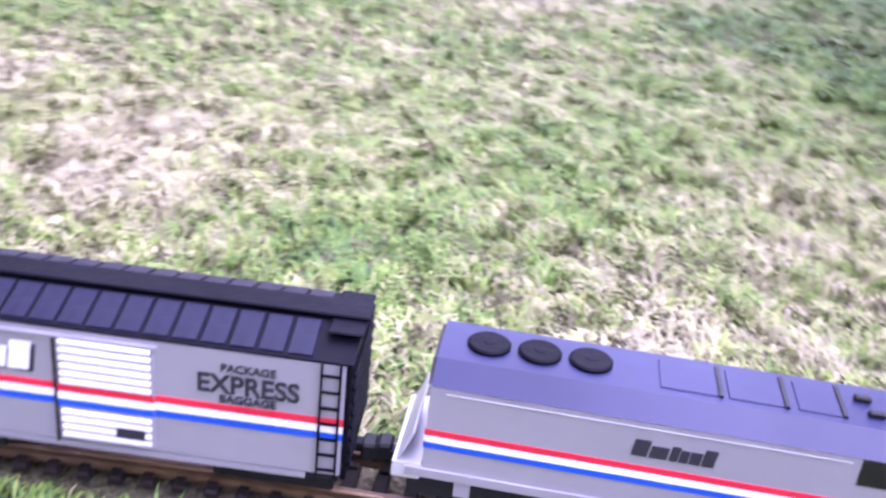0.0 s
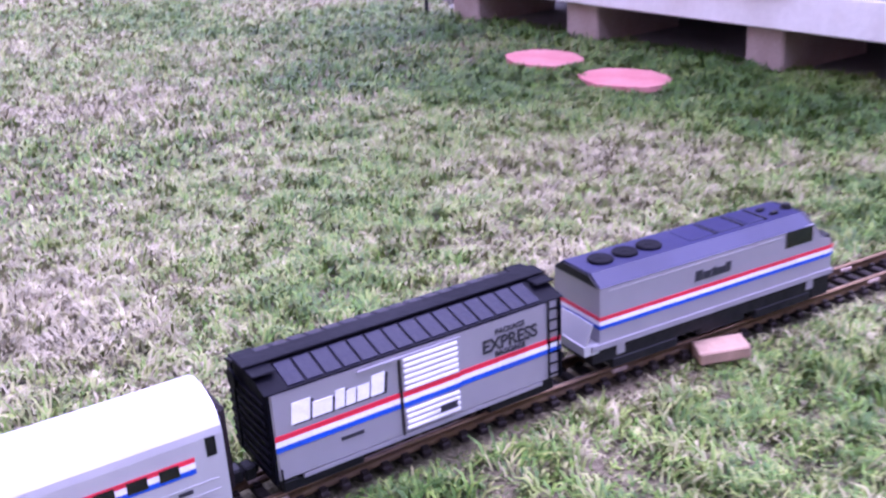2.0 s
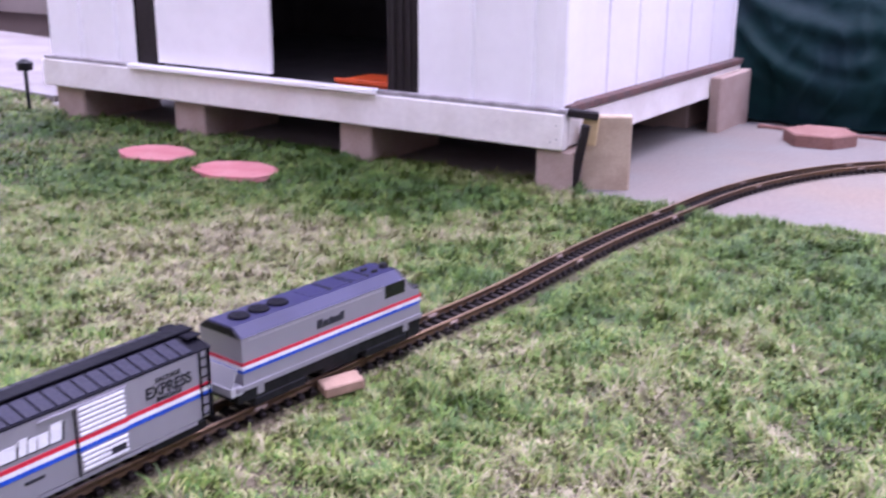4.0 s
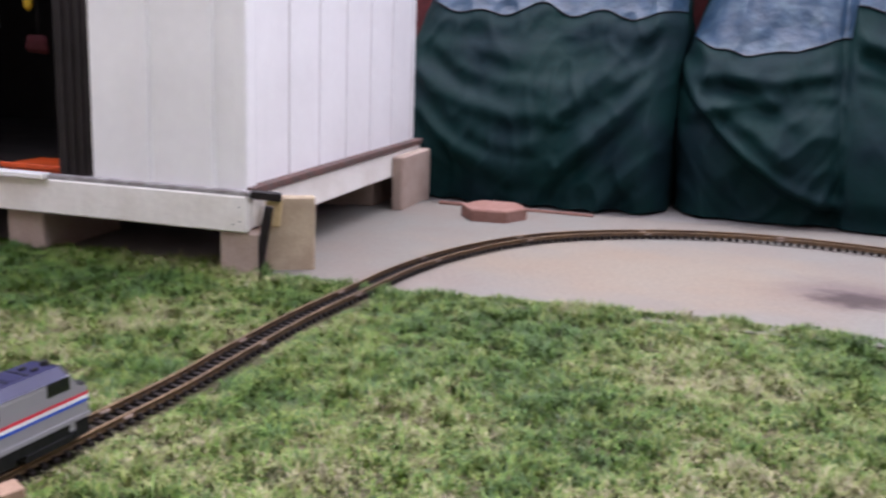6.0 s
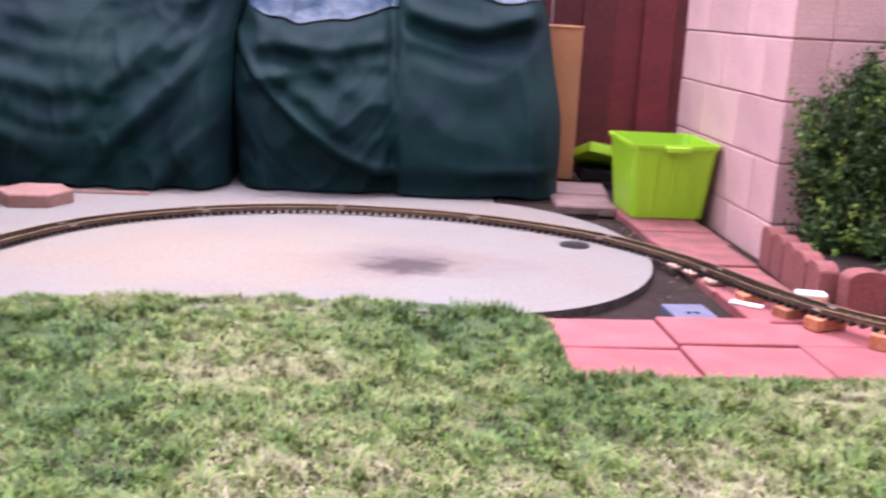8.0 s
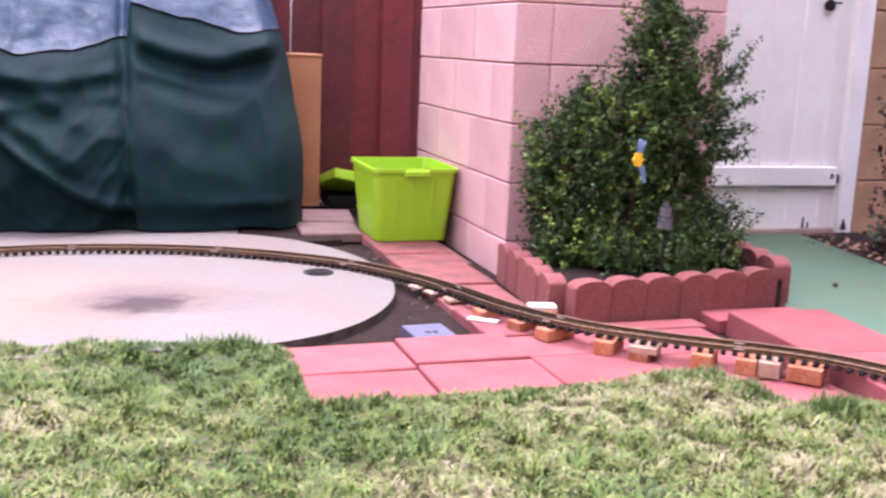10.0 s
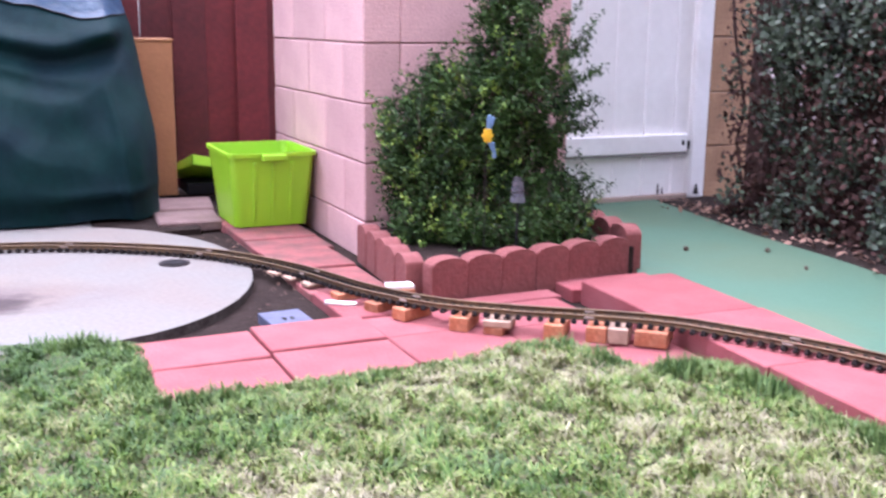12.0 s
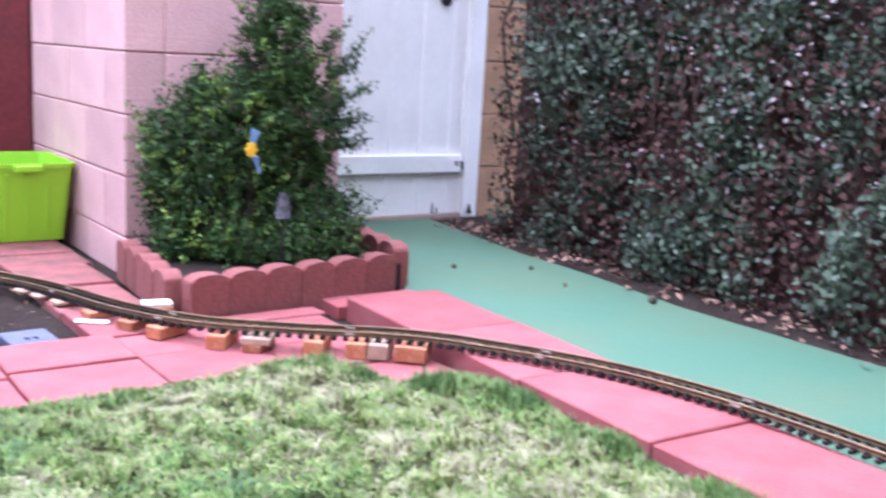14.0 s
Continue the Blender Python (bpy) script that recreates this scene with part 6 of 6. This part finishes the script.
def blades(name, x0, x1, y0, y1, density, length, width, seed, label, keep=None):
    rng = np.random.default_rng(seed)
    n = int((x1 - x0) * (y1 - y0) * density)
    x, y = rng.uniform(x0, x1, n), rng.uniform(y0, y1, n)
    # tufts: pull the blades a little towards random centres
    ok = inside(LAWN, x, y)
    p = yard(0, 0)
    a, b = (x - p.x) * AX.x + (y - p.y) * AX.y, (x - p.x) * AY.x + (y - p.y) * AY.y
    ok &= ~((a > -2.36) & (a < 0.03) & (b > 0.10))
    for sa, sb, ra, rb in ((-0.934, -0.344, 0.14, 0.10), (-1.326, -0.311, 0.14, 0.10)):
        ok &= ((a - sa) / ra) ** 2 + ((b - sb) / rb) ** 2 > 1
    if keep is not None:
        ok &= keep(x, y)
    x, y = x[ok], y[ok]
    near = np.full(len(x), 9.0)
    for px, py in TXY[::8]:
        near = np.minimum(near, (x - px) ** 2 + (y - py) ** 2)
    near = np.sqrt(near)
    ok = near > 0.045
    x, y, near = x[ok], y[ok], near[ok]
    n = len(x)
    h = length * rng.uniform(0.45, 1.35, n) * np.clip((near - 0.02) / 0.07, 0.4, 1)
    # tufts: taller and shorter clumps, each lying its own way
    g = np.random.default_rng(77).uniform(0, 1, (3, 400, 400))

    def field(k, cell):
        fx, fy = (x + 8) / cell % 399, (y + 8) / cell % 399
        i, j = fx.astype(int), fy.astype(int)
        u, v = fx - i, fy - j
        u, v = u * u * (3 - 2 * u), v * v * (3 - 2 * v)
        return g[k, i, j] * (1 - u) * (1 - v) + g[k, i + 1, j] * u * (1 - v) + g[k, i, j + 1] * (1 - u) * v + g[k, i + 1, j + 1] * u * v

    h = h * (0.20 + 1.6 * field(0, 0.035))
    yaw = field(1, 0.05) * 14 + rng.normal(0, 0.9, n)
    lean = np.abs(rng.normal(0.0, 0.45, n)) + 0.45 + 0.7 * field(2, 0.045)
    dx, dy = np.cos(yaw), np.sin(yaw)
    wx, wy = -dy * width * rng.uniform(0.6, 1.3, n), dx * width * rng.uniform(0.6, 1.3, n)
    r1, z1 = h * 0.55 * np.sin(lean * 0.55), h * 0.55 * np.cos(lean * 0.55)
    r2, z2 = r1 + h * 0.45 * np.sin(np.minimum(lean * 1.5, 2.0)), z1 + h * 0.45 * np.cos(np.minimum(lean * 1.5, 2.0))
    z0 = np.full(n, -0.005)
    v = np.stack([np.stack([x - wx, y - wy, z0], 1), np.stack([x + wx, y + wy, z0], 1),
                  np.stack([x + dx * r1 - wx * 0.8, y + dy * r1 - wy * 0.8, z0 + z1], 1), np.stack([x + dx * r1 + wx * 0.8, y + dy * r1 + wy * 0.8, z0 + z1], 1),
                  np.stack([x + dx * r2, y + dy * r2, np.maximum(z0 + z2, 0.0)], 1)], 1)
    i = np.arange(n)[:, None] * 5
    f = np.concatenate([i + np.array([[0, 1, 3]]), i + np.array([[0, 3, 2]]), i + np.array([[2, 3, 4]])], 0)
    ob = big_mesh(name, v.reshape(-1, 3), f, M_GRASS)
    return tagged(ob, label, "grass", kind="stuff")


NEAR = (-1.75, 2.55, 0.25, 3.1)
blades("grass", *NEAR, 40000, 0.027, 0.0017, 31, "short patchy lawn grass, green mixed with dry straw")
blades("outer_grass", -8.0, 4.0, -5.5, 6.0, 2500, 0.032, 0.0050, 33, "sparse lawn grass at the yard's edges",
       lambda x, y: ~((x > -4.2) & (x < 2.6) & (y > -0.9) & (y < 6.0)))
blades("far_grass", -4.2, 2.6, -0.9, 6.0, 11000, 0.028, 0.0025, 32, "short lawn grass farther out, green with straw patches",
       lambda x, y: ~((x > NEAR[0]) & (x < NEAR[1]) & (y > NEAR[2]) & (y < NEAR[3])))


def fringe():
    """Longer, greener grass left by the mower along the edges of slab and pavers."""
    rng = np.random.default_rng(41)
    edge = np.array(LAWN[2:21])
    pts = []
    for p, q in zip(edge, edge[1:]):
        d = np.linalg.norm(q - p)
        k = int(d * (5200 if q[0] > 1.8 and q[1] < 1.25 else 2600))
        t = rng.uniform(0, 1, (k, 1))
        nrm = np.array([-(q - p)[1], (q - p)[0]]) / d
        pts.append(p + (q - p) * t + nrm * np.abs(rng.normal(0, 0.03, (k, 1))) - nrm * 0.012)
    pts = np.concatenate(pts)
    n = len(pts)
    tall = 1 + 0.4 * np.clip((1.2 - pts[:, 1]) / 0.3, 0, 1)
    clump = tall * np.array([0.75 + 0.9 * noise.noise(Vector((x * 9, y * 9, 3.0))) for x, y in pts])
    h = 0.032 * rng.uniform(0.5, 1.25, n) * np.clip(clump, 0.45, 1.5)
    yaw, lean = rng.uniform(0, math.tau, n), np.abs(rng.normal(0, 0.45, n)) + 0.2
    dx, dy = np.cos(yaw), np.sin(yaw)
    w = 0.0017 * rng.uniform(0.6, 1.3, n)
    r1, z1 = h * 0.55 * np.sin(lean * 0.6), h * 0.55 * np.cos(lean * 0.6)
    r2, z2 = r1 + h * 0.45 * np.sin(lean * 1.4), z1 + h * 0.45 * np.cos(np.minimum(lean * 1.4, 1.5))
    x, y, z0 = pts[:, 0], pts[:, 1], np.full(n, -0.006)
    v = np.stack([np.stack([x + dy * w, y - dx * w, z0], 1), np.stack([x - dy * w, y + dx * w, z0], 1),
                  np.stack([x + dx * r1 + dy * w, y + dy * r1 - dx * w, z0 + z1], 1), np.stack([x + dx * r1 - dy * w, y + dy * r1 + dx * w, z0 + z1], 1),
                  np.stack([x + dx * r2, y + dy * r2, z0 + z2], 1)], 1)
    i = np.arange(n)[:, None] * 5
    f = np.concatenate([i + np.array([[0, 1, 3]]), i + np.array([[0, 3, 2]]), i + np.array([[2, 3, 4]])], 0)
    tagged(big_mesh("edge_grass", v.reshape(-1, 3), f, M_EDGEGRASS), "longer green grass along the paving edges", "grass", kind="stuff")


fringe()

# ---------------------------------------------------------------- pavers, piece by piece
def pavers():
    field = base("pavement", None, "brick-red concrete pavers laid flat", "pavement", kind="structure")
    rng = random.Random(9)
    meshes = {}

    def lay(a0, a1, b0, b1, top=0.0, turn=0.0, thick=0.045, parent=field, mat=M_PAVER):
        key = (round(a1 - a0, 3), round(b1 - b0, 3), thick, mat.name)
        w, d = key[0] / 2 - 0.0025, key[1] / 2 - 0.0025
        if key not in meshes:
            ob = part("paver", boxed(-w, w, -d, d, -thick, 0, 0.003), mat, parent)
            meshes[key] = ob.data
        else:
            ob = new("paver", meshes[key])
            ob.parent = parent
        p = yard((a0 + a1) / 2, (b0 + b1) / 2, top + rng.uniform(-0.002, 0.003))
        ob.matrix_local = pose(p.x, p.y, p.z, rng.uniform(-0.3, 0.3), rng.uniform(-0.3, 0.3), YAW + turn + rng.uniform(-0.6, 0.6))

    for k, (back, joint, front, proud) in enumerate(((-0.024, -0.236, -0.428, 0.0), (-0.012, -0.216, -0.425, 0.006), (-0.024, -0.203, -0.428, 0.0), (-0.024, -0.240, -0.452, 0.0))):
        a0 = 1.937 + 0.285 * k
        lay(a0, a0 + 0.285, joint, back, proud)
        lay(a0, a0 + 0.285, front, joint, 0.0)
    lay(2.86, 3.12, -0.62, -0.455, -0.003)
    # column along the block wall and towards the planter
    b = -0.025
    for k, d in enumerate((0.29, 0.29, 0.29, 0.19, 0.29, 0.19)):
        lay(2.465, 2.70 if b < 0.1 else 2.705 if b < 0.6 else 2.73, b, b + d, -0.003 * (k % 2), mat=M_PAVEROLD if k else M_PAVER)
        b += d
    lay(2.705, 3.10, -0.025, 0.055, 0.0)
    raised = base("raised_pavement", None, "row of thick red pavers standing proud of the lawn", "pavement", kind="structure")
    b, k = -0.01, 0
    while b > -3.2:
        a0 = 3.145 + 0.045 * b
        lay(a0 + 0.012, a0 + 0.315, b - 0.398, b, 0.034, -2.58, 0.07, raised)
        b -= 0.400
        k += 1
    lay(3.15, 3.46, 0.0, 0.12, 0.006, -3, 0.04, raised)


pavers()
